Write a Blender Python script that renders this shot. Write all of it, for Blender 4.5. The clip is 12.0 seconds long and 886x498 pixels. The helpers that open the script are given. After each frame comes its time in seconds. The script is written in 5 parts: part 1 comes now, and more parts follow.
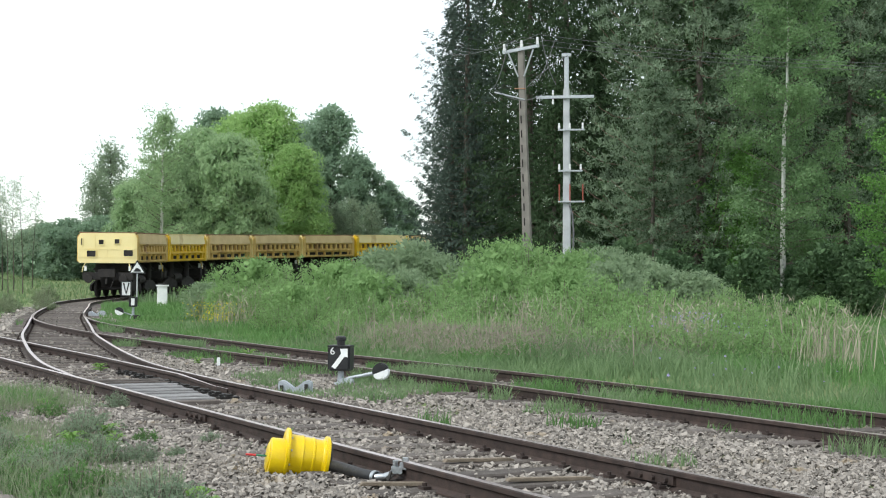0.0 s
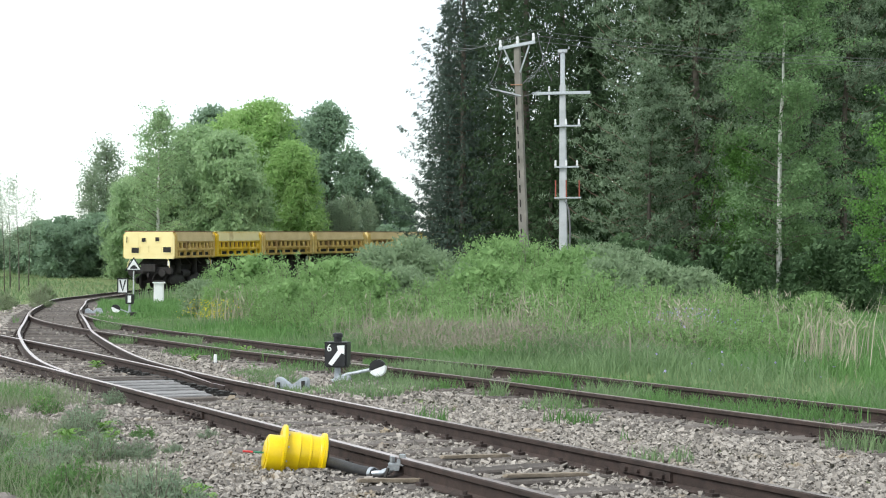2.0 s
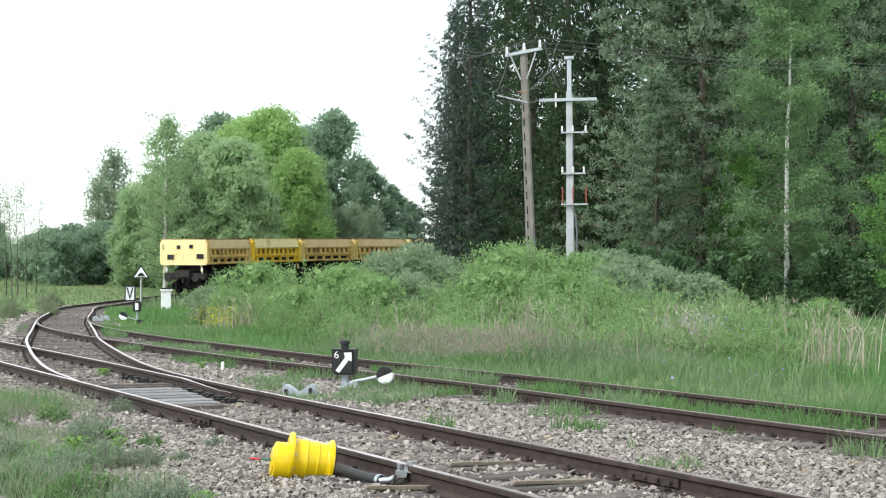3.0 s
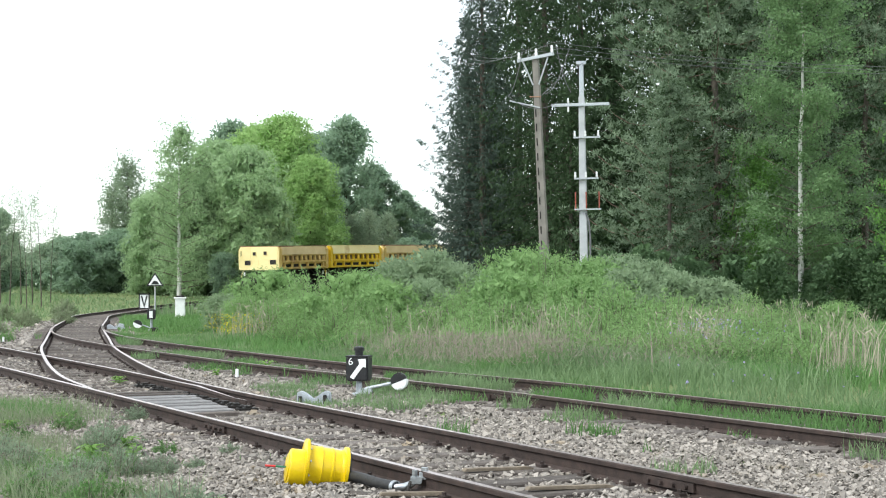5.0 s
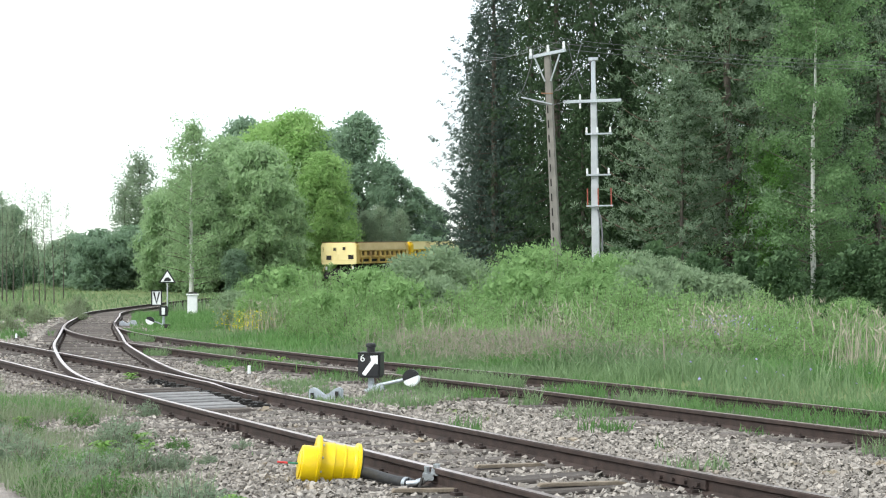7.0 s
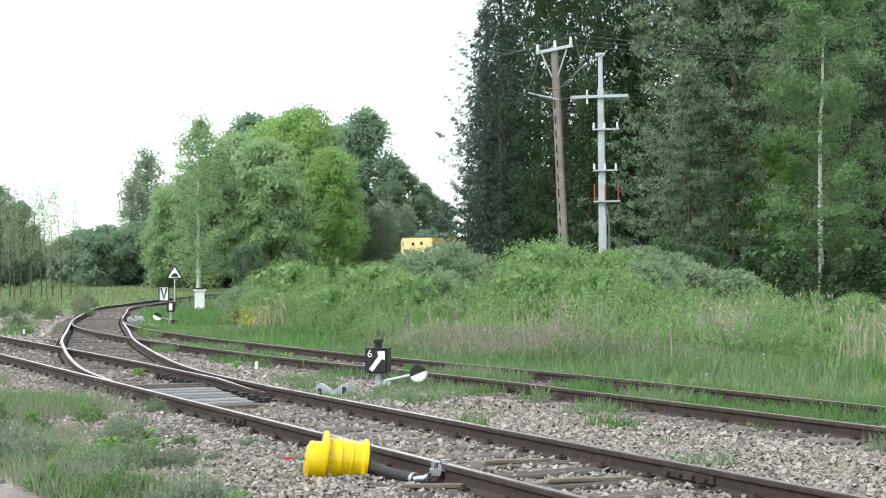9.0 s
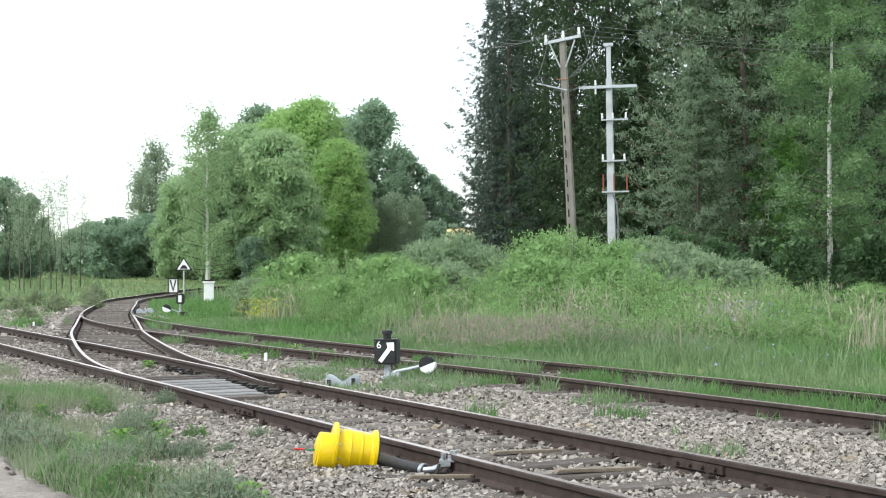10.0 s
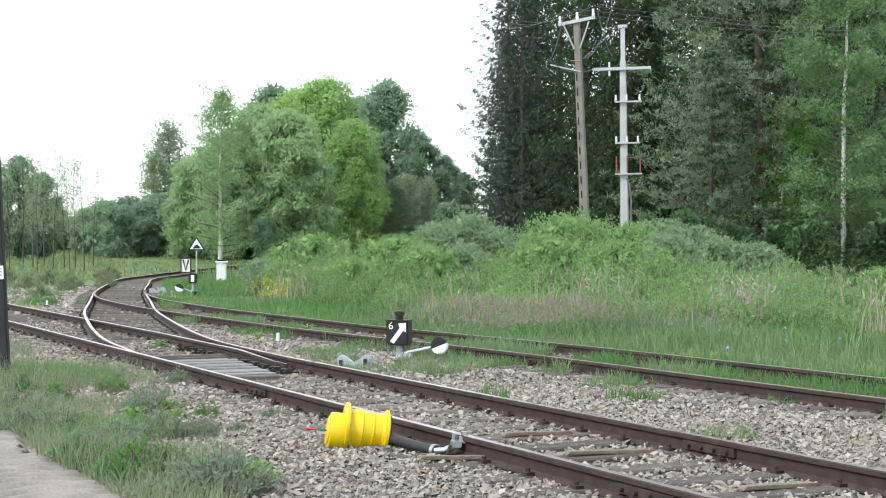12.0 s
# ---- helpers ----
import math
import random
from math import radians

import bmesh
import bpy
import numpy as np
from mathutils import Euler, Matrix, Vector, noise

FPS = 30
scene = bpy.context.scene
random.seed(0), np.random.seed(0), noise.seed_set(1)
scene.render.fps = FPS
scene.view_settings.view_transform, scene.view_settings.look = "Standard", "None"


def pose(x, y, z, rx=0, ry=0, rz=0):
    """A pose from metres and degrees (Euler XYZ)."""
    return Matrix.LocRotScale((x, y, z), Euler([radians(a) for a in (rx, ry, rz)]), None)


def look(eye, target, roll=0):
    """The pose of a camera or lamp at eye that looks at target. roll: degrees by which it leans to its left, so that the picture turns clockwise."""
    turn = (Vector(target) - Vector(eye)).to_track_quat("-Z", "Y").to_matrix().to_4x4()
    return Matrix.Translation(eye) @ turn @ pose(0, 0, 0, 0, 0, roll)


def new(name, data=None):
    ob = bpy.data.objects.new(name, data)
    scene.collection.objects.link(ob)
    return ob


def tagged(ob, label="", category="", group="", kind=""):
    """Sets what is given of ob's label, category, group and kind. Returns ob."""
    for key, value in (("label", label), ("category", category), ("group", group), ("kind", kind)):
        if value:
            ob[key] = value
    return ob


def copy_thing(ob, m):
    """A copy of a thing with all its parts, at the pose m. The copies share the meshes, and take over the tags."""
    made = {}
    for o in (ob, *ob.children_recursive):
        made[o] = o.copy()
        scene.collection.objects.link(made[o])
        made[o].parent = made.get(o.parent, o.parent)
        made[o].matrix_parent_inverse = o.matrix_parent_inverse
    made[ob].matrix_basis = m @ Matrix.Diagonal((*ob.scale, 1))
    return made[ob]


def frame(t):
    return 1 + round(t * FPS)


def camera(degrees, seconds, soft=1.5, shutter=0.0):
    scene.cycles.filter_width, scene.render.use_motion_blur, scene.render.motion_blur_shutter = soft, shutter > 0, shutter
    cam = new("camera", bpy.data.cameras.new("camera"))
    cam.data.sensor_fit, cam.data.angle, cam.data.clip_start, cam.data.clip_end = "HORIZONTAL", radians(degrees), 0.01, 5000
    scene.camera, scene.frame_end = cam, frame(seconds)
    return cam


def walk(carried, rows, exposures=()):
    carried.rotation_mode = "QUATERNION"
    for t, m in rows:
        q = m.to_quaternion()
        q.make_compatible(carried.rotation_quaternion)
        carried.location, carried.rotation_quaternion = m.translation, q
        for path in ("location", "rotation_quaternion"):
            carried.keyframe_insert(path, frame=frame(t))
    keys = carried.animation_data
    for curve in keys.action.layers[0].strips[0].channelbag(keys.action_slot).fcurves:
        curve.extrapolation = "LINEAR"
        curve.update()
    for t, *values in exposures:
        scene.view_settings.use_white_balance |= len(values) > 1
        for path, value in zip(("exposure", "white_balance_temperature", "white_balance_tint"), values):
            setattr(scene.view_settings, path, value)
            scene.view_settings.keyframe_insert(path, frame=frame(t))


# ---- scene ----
EYE = (0.0, 0.0, 1.50)
cam = camera(32.38, 12.0, soft=1.1)
walk(cam, [
    (0.0, pose(*EYE, 90.963, -0.545, -0.897)),
    (0.5, pose(*EYE, 90.698, -0.462, -1.004)),
    (1.0, pose(*EYE, 90.583, -0.379, -1.050)),
    (1.5, pose(*EYE, 90.650, -0.376, -1.054)),
    (2.0, pose(*EYE, 90.830, -0.407, -1.025)),
    (2.5, pose(*EYE, 91.007, -0.331, -0.977)),
    (3.0, pose(*EYE, 91.085, -0.282, -0.761)),
    (5.0, pose(*EYE, 91.307, 0.106, -0.251)),
    (5.5, pose(*EYE, 91.311, 0.127, -0.147)),
    (6.0, pose(*EYE, 91.303, 0.147, 0.000)),
    (6.5, pose(*EYE, 91.237, 0.121, 0.092)),
    (7.0, pose(*EYE, 91.181, 0.119, 0.195)),
    (9.0, pose(*EYE, 91.017, 0.159, 0.460)),
    (9.5, pose(*EYE, 90.813, 0.223, 0.590)),
    (10.0, pose(*EYE, 90.683, 0.351, 0.791)),
    (10.5, pose(*EYE, 90.478, 0.379, 0.944)),
    (11.0, pose(*EYE, 90.256, 0.294, 1.014)),
    (11.5, pose(*EYE, 90.130, 0.090, 1.066)),
    (12.0, pose(*EYE, 89.979, 0.000, 1.258)),
], exposures=[(0.0, 0.36, 6250, 4), (1.0, 0.36, 6250, 4), (1.7, 0.42, 6250, 4), (2.6, 0.68, 6250, 4), (12.0, 0.68, 6250, 4)])

# ---- light: a bright, thinly overcast sky with a soft sun from behind, on the left ----
SUN_AZ, SUN_EL = radians(-125), radians(48)
world = bpy.data.worlds.new("overcast_sky")
scene.world = world
world.use_nodes = True
wn, wl = world.node_tree.nodes, world.node_tree.links
wn.clear()
sky = wn.new("ShaderNodeTexSky")
sky.sky_type, sky.sun_disc = "NISHITA", False
sky.sun_elevation, sky.sun_rotation = SUN_EL, SUN_AZ
sky_bg = wn.new("ShaderNodeBackground")
sky_bg.inputs["Strength"].default_value = 0.05
cloud_bg = wn.new("ShaderNodeBackground")
cloud_bg.inputs["Color"].default_value = (1.0, 0.995, 0.985, 1)
cloud_bg.inputs["Strength"].default_value = 0.82
sky_add = wn.new("ShaderNodeAddShader")
wout = wn.new("ShaderNodeOutputWorld")
wl.new(sky.outputs[0], sky_bg.inputs["Color"])
wl.new(sky_bg.outputs[0], sky_add.inputs[0])
wl.new(cloud_bg.outputs[0], sky_add.inputs[1])
wl.new(sky_add.outputs[0], wout.inputs["Surface"])
sun_data = bpy.data.lights.new("sun", "SUN")
sun_data.energy, sun_data.angle, sun_data.color = 2.1, radians(16), (1.0, 0.96, 0.9)
sun = new("sun", sun_data)
sun.matrix_world = look((math.sin(SUN_AZ) * 60, math.cos(SUN_AZ) * 60, 67), (0, 0, 0))


# ---- materials ----
def mat(name, c1, c2, scale=6.0, rough=0.7, metal=0.0, bump=0.3, fine=60.0, island=0.0, c3=None, spot=0.0, leaf=0.0, objvar=0.0, spec=0.4):
    """Two-scale procedural surface. island: variation per loose piece; c3, spot: stains; leaf: translucency; objvar: variation per object."""
    m = bpy.data.materials.new(name)
    m.use_nodes = True
    n, l = m.node_tree.nodes, m.node_tree.links
    b = n["Principled BSDF"]
    b.inputs["Roughness"].default_value, b.inputs["Metallic"].default_value = rough, metal
    b.inputs["Specular IOR Level"].default_value = spec
    tc = n.new("ShaderNodeTexCoord")
    big, small = n.new("ShaderNodeTexNoise"), n.new("ShaderNodeTexNoise")
    big.inputs["Scale"].default_value, big.inputs["Detail"].default_value = scale, 5
    small.inputs["Scale"].default_value, small.inputs["Detail"].default_value = fine, 4
    l.new(tc.outputs["Object"], big.inputs["Vector"])
    l.new(tc.outputs["Object"], small.inputs["Vector"])
    fac = n.new("ShaderNodeMath")
    fac.operation = "MULTIPLY_ADD"
    l.new(small.outputs["Fac"], fac.inputs[0])
    fac.inputs[1].default_value = 0.6
    l.new(big.outputs["Fac"], fac.inputs[2])
    ramp = n.new("ShaderNodeMapRange")
    ramp.inputs["From Min"].default_value, ramp.inputs["From Max"].default_value = 0.5, 1.1
    l.new(fac.outputs[0], ramp.inputs["Value"])
    value = ramp.outputs[0]
    for amount, kind, out in ((island, "ShaderNodeNewGeometry", "Random Per Island"), (objvar, "ShaderNodeObjectInfo", "Random")):
        if amount:
            g = n.new(kind)
            mx = n.new("ShaderNodeMix")
            mx.inputs["Factor"].default_value = amount
            l.new(value, mx.inputs["A"])
            l.new(g.outputs[out], mx.inputs["B"])
            value = mx.outputs["Result"]
    mix = n.new("ShaderNodeMix")
    mix.data_type = "RGBA"
    mix.inputs["A"].default_value, mix.inputs["B"].default_value = (*c1, 1), (*c2, 1)
    l.new(value, mix.inputs["Factor"])
    col = mix.outputs["Result"]
    if c3:
        st = n.new("ShaderNodeTexNoise")
        st.inputs["Scale"].default_value, st.inputs["Detail"].default_value = scale * 0.45, 7
        l.new(tc.outputs["Object"], st.inputs["Vector"])
        sr = n.new("ShaderNodeMapRange")
        sr.inputs["From Min"].default_value, sr.inputs["From Max"].default_value = 0.62 - spot * 0.3, 0.72 - spot * 0.2
        l.new(st.outputs["Fac"], sr.inputs["Value"])
        m2 = n.new("ShaderNodeMix")
        m2.data_type = "RGBA"
        l.new(sr.outputs[0], m2.inputs["Factor"])
        l.new(col, m2.inputs["A"])
        m2.inputs["B"].default_value = (*c3, 1)
        col = m2.outputs["Result"]
    l.new(col, b.inputs["Base Color"])
    if bump:
        bp = n.new("ShaderNodeBump")
        bp.inputs["Strength"].default_value, bp.inputs["Distance"].default_value = bump, 0.01
        l.new(small.outputs["Fac"], bp.inputs["Height"])
        l.new(bp.outputs[0], b.inputs["Normal"])
    if leaf:
        tr, ms = n.new("ShaderNodeBsdfTranslucent"), n.new("ShaderNodeMixShader")
        l.new(col, tr.inputs["Color"])
        ms.inputs[0].default_value = leaf
        l.new(b.outputs[0], ms.inputs[1])
        l.new(tr.outputs[0], ms.inputs[2])
        l.new(ms.outputs[0], n["Material Output"].inputs["Surface"])
    return m


M_SOIL = mat("gravelly_soil", (0.12, 0.105, 0.092), (0.31, 0.28, 0.25), 0.9, 0.95, bump=0.8, fine=40, c3=(0.10, 0.12, 0.05), spot=0.1)
M_FIELD = mat("meadow_soil", (0.09, 0.12, 0.04), (0.17, 0.21, 0.08), 0.25, 0.95, bump=0.6, fine=12)
M_SAND = mat("sandy_dirt", (0.15, 0.133, 0.122), (0.30, 0.268, 0.246), 3, 0.95, bump=0.8, fine=45)
M_STONE = mat("ballast_stone", (0.110, 0.099, 0.088), (0.43, 0.388, 0.348), 5, 0.9, bump=0.6, fine=70, island=0.72, c3=(0.27, 0.22, 0.16), spot=0.05, spec=0.25)
M_STONE_D = mat("oily_ballast_stone", (0.07, 0.06, 0.055), (0.28, 0.25, 0.22), 5, 0.8, bump=0.5, fine=70, island=0.7)
M_RAIL = mat("rusty_rail_steel", (0.024, 0.018, 0.016), (0.074, 0.050, 0.043), 9, 0.75, 0.2, 0.35, 90)
M_SHINE = mat("polished_rail_top", (0.44, 0.355, 0.34), (0.70, 0.60, 0.585), 5, 0.33, 1.0, 0.06, 150)
M_DULL = mat("dull_rail_top", (0.20, 0.16, 0.14), (0.34, 0.29, 0.26), 6, 0.5, 0.7, 0.15, 90)
M_SLEEPER = mat("weathered_oak_sleeper", (0.035, 0.029, 0.026), (0.17, 0.145, 0.13), 7, 0.9, bump=0.7, fine=90, objvar=0.5)
M_LATH = mat("weathered_lath_wood", (0.12, 0.095, 0.07), (0.25, 0.205, 0.155), 9, 0.9, bump=0.5, fine=80)
M_PLATE = mat("worn_grey_timber", (0.12, 0.115, 0.115), (0.27, 0.262, 0.262), 8, 0.75, bump=0.5, fine=90, objvar=0.4)
M_IRON = mat("greasy_black_iron", (0.012, 0.011, 0.011), (0.045, 0.04, 0.036), 10, 0.6, 0.3, 0.3, 70)
M_BLACK = mat("black_paint", (0.010, 0.010, 0.012), (0.028, 0.028, 0.03), 14, 0.45, bump=0.1)
M_WHITE = mat("white_paint", (0.70, 0.71, 0.72), (0.84, 0.84, 0.84), 8, 0.5, bump=0.1, c3=(0.5, 0.48, 0.44), spot=0.02)
M_GREY = mat("silver_grey_paint", (0.30, 0.325, 0.36), (0.48, 0.51, 0.55), 15, 0.5, 0.2, 0.25, 80)
M_YELLOW = mat("bright_yellow_enamel", (0.60, 0.41, 0.0), (0.72, 0.51, 0.004), 9, 0.3, bump=0.08, c3=(0.62, 0.43, 0.02), spot=0.0)
M_RUBBER = mat("black_rubber", (0.012, 0.012, 0.013), (0.03, 0.03, 0.032), 20, 0.55, bump=0.3)
M_CHROME = mat("bare_galvanised_steel", (0.30, 0.32, 0.34), (0.58, 0.60, 0.62), 25, 0.35, 0.9, 0.15)
M_RED = mat("red_plastic", (0.45, 0.03, 0.03), (0.6, 0.05, 0.05), 30, 0.5, bump=0.1)
M_GREEN = mat("dark_green_plastic", (0.02, 0.14, 0.08), (0.03, 0.2, 0.12), 30, 0.5, bump=0.1)
M_CONC = mat("weathered_concrete", (0.14, 0.13, 0.118), (0.27, 0.25, 0.225), 2.5, 0.9, bump=0.5, fine=50)
M_CONC_L = mat("pale_concrete", (0.33, 0.34, 0.36), (0.50, 0.51, 0.53), 2.5, 0.85, bump=0.3, fine=50, c3=(0.3, 0.29, 0.28), spot=0.08)
M_WIRE = mat("grey_cable", (0.10, 0.10, 0.11), (0.2, 0.2, 0.21), 5, 0.6, 0.3, 0)
M_PORC = mat("white_porcelain", (0.6, 0.6, 0.62), (0.75, 0.75, 0.76), 9, 0.25, bump=0)
M_INSRED = mat("red_brown_insulator", (0.22, 0.05, 0.03), (0.34, 0.09, 0.06), 9, 0.4, bump=0)
M_PALE = mat("pale_and_lit_end_yellow_paint", (0.78, 0.64, 0.30), (0.84, 0.72, 0.38), 1.2, 0.6, bump=0.15, fine=20, c3=(0.5, 0.34, 0.13), spot=0.05)
M_SIDE_SHADE = mat("shaded_side_yellow_paint", (0.55, 0.36, 0.10), (0.70, 0.49, 0.17), 1.3, 0.65, bump=0.2, fine=20, c3=(0.36, 0.20, 0.09), spot=0.25)
M_TYEL = mat("strong_yellow_paint", (0.72, 0.45, 0.015), (0.82, 0.55, 0.03), 1.3, 0.6, bump=0.15, fine=20, c3=(0.5, 0.3, 0.05), spot=0.1)
M_RUST = mat("rusty_brown_steel", (0.22, 0.11, 0.065), (0.38, 0.21, 0.13), 3, 0.85, bump=0.4, fine=30)
M_RUST_SHADE = mat("rust_brown_with_recess_shade", (0.12, 0.075, 0.03), (0.26, 0.165, 0.07), 3, 0.85, bump=0.4, fine=30)
M_DUST = mat("dusty_tan_paint", (0.56, 0.41, 0.20), (0.70, 0.54, 0.29), 1.5, 0.75, bump=0.2, fine=20, c3=(0.34, 0.21, 0.13), spot=0.15)
M_UNDER = mat("sooty_underframe_and_gap_shade", (0.010, 0.009, 0.009), (0.035, 0.03, 0.028), 3, 0.8, bump=0.3, fine=30)
M_BARK = mat("brown_bark", (0.05, 0.042, 0.035), (0.13, 0.11, 0.09), 6, 0.95, bump=0.8, fine=30)
M_RUSTBARK = mat("reddish_pine_bark", (0.11, 0.075, 0.06), (0.24, 0.165, 0.13), 6, 0.95, bump=0.6, fine=30)
M_BIRCH = mat("white_birch_bark", (0.50, 0.49, 0.46), (0.70, 0.69, 0.66), 4, 0.85, bump=0.4, fine=20, c3=(0.05, 0.045, 0.04), spot=0.18)
M_TWIG = mat("thin_twigs", (0.10, 0.085, 0.07), (0.2, 0.17, 0.14), 8, 0.9, bump=0)


def foliage(name, a, b, t=0.3):
    return mat(name, a, b, 0.5, 0.6, bump=0, fine=3, island=0.5, leaf=t, objvar=0.24, spec=0.15)


M_SPRUCE_AND_SHADE = foliage("spruce_and_pine_shade_needles", (0.025, 0.046, 0.024), (0.076, 0.124, 0.053), 0.2)
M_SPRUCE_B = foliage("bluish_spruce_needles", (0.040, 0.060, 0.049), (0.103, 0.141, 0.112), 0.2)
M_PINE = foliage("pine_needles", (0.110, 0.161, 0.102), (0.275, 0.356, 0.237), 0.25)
M_LEAF_B = foliage("birch_leaves", (0.112, 0.199, 0.084), (0.241, 0.364, 0.174), 0.42)
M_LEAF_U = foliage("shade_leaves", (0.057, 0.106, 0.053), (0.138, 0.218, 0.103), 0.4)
# Far foliage: distance haze is put into these four leaf colours, lighter and bluer.
M_LEAF_W = foliage("hazy_weeping_birch_leaves", (0.235, 0.340, 0.182), (0.414, 0.558, 0.301), 0.5)
M_LEAF_L = foliage("hazy_lime_green_leaves", (0.248, 0.396, 0.138), (0.440, 0.616, 0.248), 0.5)
M_LEAF_D = foliage("hazy_dark_leaves", (0.183, 0.267, 0.185), (0.334, 0.455, 0.304), 0.5)
M_LEAF_P = foliage("hazy_pale_leaves", (0.207, 0.274, 0.185), (0.370, 0.454, 0.302), 0.45)
M_LEAF_M = foliage("fresh_maple_leaves", (0.088, 0.200, 0.048), (0.200, 0.365, 0.10), 0.42)
M_SHRUB = foliage("shrub_leaves", (0.147, 0.260, 0.093), (0.328, 0.480, 0.203), 0.45)
M_SHRUB_G = foliage("grey_willow_leaves", (0.162, 0.235, 0.134), (0.325, 0.414, 0.252), 0.45)
M_GRASS = foliage("meadow_grass", (0.085, 0.150, 0.064), (0.27, 0.37, 0.19), 0.4)
M_GRASS_F = foliage("fresh_grass", (0.063, 0.145, 0.042), (0.21, 0.355, 0.13), 0.4)
M_GRASS_G = foliage("grey_green_weeds", (0.151, 0.200, 0.113), (0.335, 0.389, 0.238), 0.4)
M_WORM = foliage("blue_green_herb_leaves", (0.135, 0.190, 0.125), (0.320, 0.400, 0.265), 0.35)
M_DOCK = foliage("bright_dock_leaves", (0.126, 0.243, 0.054), (0.252, 0.405, 0.117), 0.4)
M_STRAW = foliage("dry_straw", (0.25, 0.225, 0.17), (0.46, 0.42, 0.33), 0.15)
M_HEAD = foliage("purplish_seed_heads", (0.22, 0.18, 0.155), (0.38, 0.33, 0.28), 0.2)
M_FLOWER_Y = foliage("yellow_petals", (0.6, 0.5, 0.02), (0.8, 0.7, 0.05), 0.2)
M_FLOWER_B = foliage("pale_lilac_petals", (0.262, 0.238, 0.510), (0.450, 0.408, 0.637), 0.2)


# ---- building helpers ----
def link(name, me, material, parent=None, label=""):
    for mm in (material if isinstance(material, (list, tuple)) else (material,)):
        me.materials.append(mm)
    ob = new(name, me)
    if parent:
        ob.parent = parent
    if label:
        ob["label"] = label
    return ob


def part(name, bm, material, parent=None, label="", bevel=0.0, smooth=False):
    """Links a bmesh as one mesh object."""
    if bevel:
        bmesh.ops.bevel(bm, geom=[e for e in bm.edges if e.calc_face_angle(0) > 0.5], offset=bevel, segments=2, affect="EDGES", clamp_overlap=True)
    me = bpy.data.meshes.new(name)
    bm.to_mesh(me)
    bm.free()
    if smooth:
        me.shade_smooth()
        me.set_sharp_from_angle(angle=radians(40))
    return link(name, me, material, parent, label)


def thing(name, m, label, category, group="", kind=""):
    ob = new(name)
    ob.empty_display_size = 0.2
    ob.matrix_world = m
    return tagged(ob, label, category, group, kind)


def box(bm, x0, y0, z0, x1, y1, z1, m=None):
    c = Matrix.LocRotScale(((x0 + x1) / 2, (y0 + y1) / 2, (z0 + z1) / 2), None, (x1 - x0, y1 - y0, z1 - z0))
    bmesh.ops.create_cube(bm, size=1, matrix=(m @ c) if m else c)
    return bm


def B():
    return bmesh.new()


def rod(bm, a, b, r0, r1=None, seg=10, caps=True):
    a, b = Vector(a), Vector(b)
    d = b - a
    m = Matrix.Translation((a + b) / 2) @ d.to_track_quat("Z", "Y").to_matrix().to_4x4()
    bmesh.ops.create_cone(bm, cap_ends=caps, segments=seg, radius1=r0, radius2=r0 if r1 is None else r1, depth=d.length, matrix=m)
    return bm


def lathe(bm, profile, m=None, seg=28):
    """Turns (r, z) pairs round the z axis."""
    rings = []
    for r, z in profile:
        ring = []
        for i in range(seg):
            a = 2 * math.pi * i / seg
            v = Vector((r * math.cos(a), r * math.sin(a), z))
            ring.append(bm.verts.new(m @ v if m else v))
        rings.append(ring)
    for p, q in zip(rings, rings[1:]):
        for i in range(seg):
            bm.faces.new((p[i], p[(i + 1) % seg], q[(i + 1) % seg], q[i]))
    bm.faces.new(rings[0][::-1])
    bm.faces.new(rings[-1])
    return bm


def prism(bm, pts, y0, y1, m=None):
    """An outline in x, z pushed from y0 to y1."""
    a = [bm.verts.new((m or Matrix()) @ Vector((x, y0, z))) for x, z in pts]
    b = [bm.verts.new((m or Matrix()) @ Vector((x, y1, z))) for x, z in pts]
    n = len(pts)
    bm.faces.new(a), bm.faces.new(b[::-1])
    for i in range(n):
        bm.faces.new((a[(i + 1) % n], a[i], b[i], b[(i + 1) % n]))
    bmesh.ops.recalc_face_normals(bm, faces=bm.faces)
    return bm


def tube(bm, pts, r, seg=8, r_end=None):
    """A bent pipe along points."""
    pts = [Vector(p) for p in pts]
    rings = []
    for i, p in enumerate(pts):
        d = (pts[min(i + 1, len(pts) - 1)] - pts[max(i - 1, 0)]).normalized()
        s = d.cross(Vector((0, 0, 1)))
        s = s.normalized() if s.length > 0.05 else Vector((1, 0, 0))
        u = s.cross(d)
        rr = r if r_end is None else r + (r_end - r) * i / (len(pts) - 1)
        rings.append([bm.verts.new(p + s * math.cos(2 * math.pi * k / seg) * rr + u * math.sin(2 * math.pi * k / seg) * rr) for k in range(seg)])
    for p, q in zip(rings, rings[1:]):
        for i in range(seg):
            bm.faces.new((p[i], p[(i + 1) % seg], q[(i + 1) % seg], q[i]))
    bm.faces.new(rings[0][::-1])
    bm.faces.new(rings[-1])
    return bm


def quick_mesh(name, verts, faces):
    """A mesh from numpy arrays; all faces have the same number of corners."""
    me = bpy.data.meshes.new(name)
    k = faces.shape[1]
    me.vertices.add(len(verts))
    me.vertices.foreach_set("co", np.ascontiguousarray(verts, dtype=np.float32).ravel())
    me.loops.add(faces.size)
    me.loops.foreach_set("vertex_index", np.ascontiguousarray(faces, dtype=np.int32).ravel())
    me.polygons.add(len(faces))
    me.polygons.foreach_set("loop_start", np.arange(0, faces.size, k, dtype=np.int32))
    me.update(calc_edges=True)
    me.shade_flat()
    return me


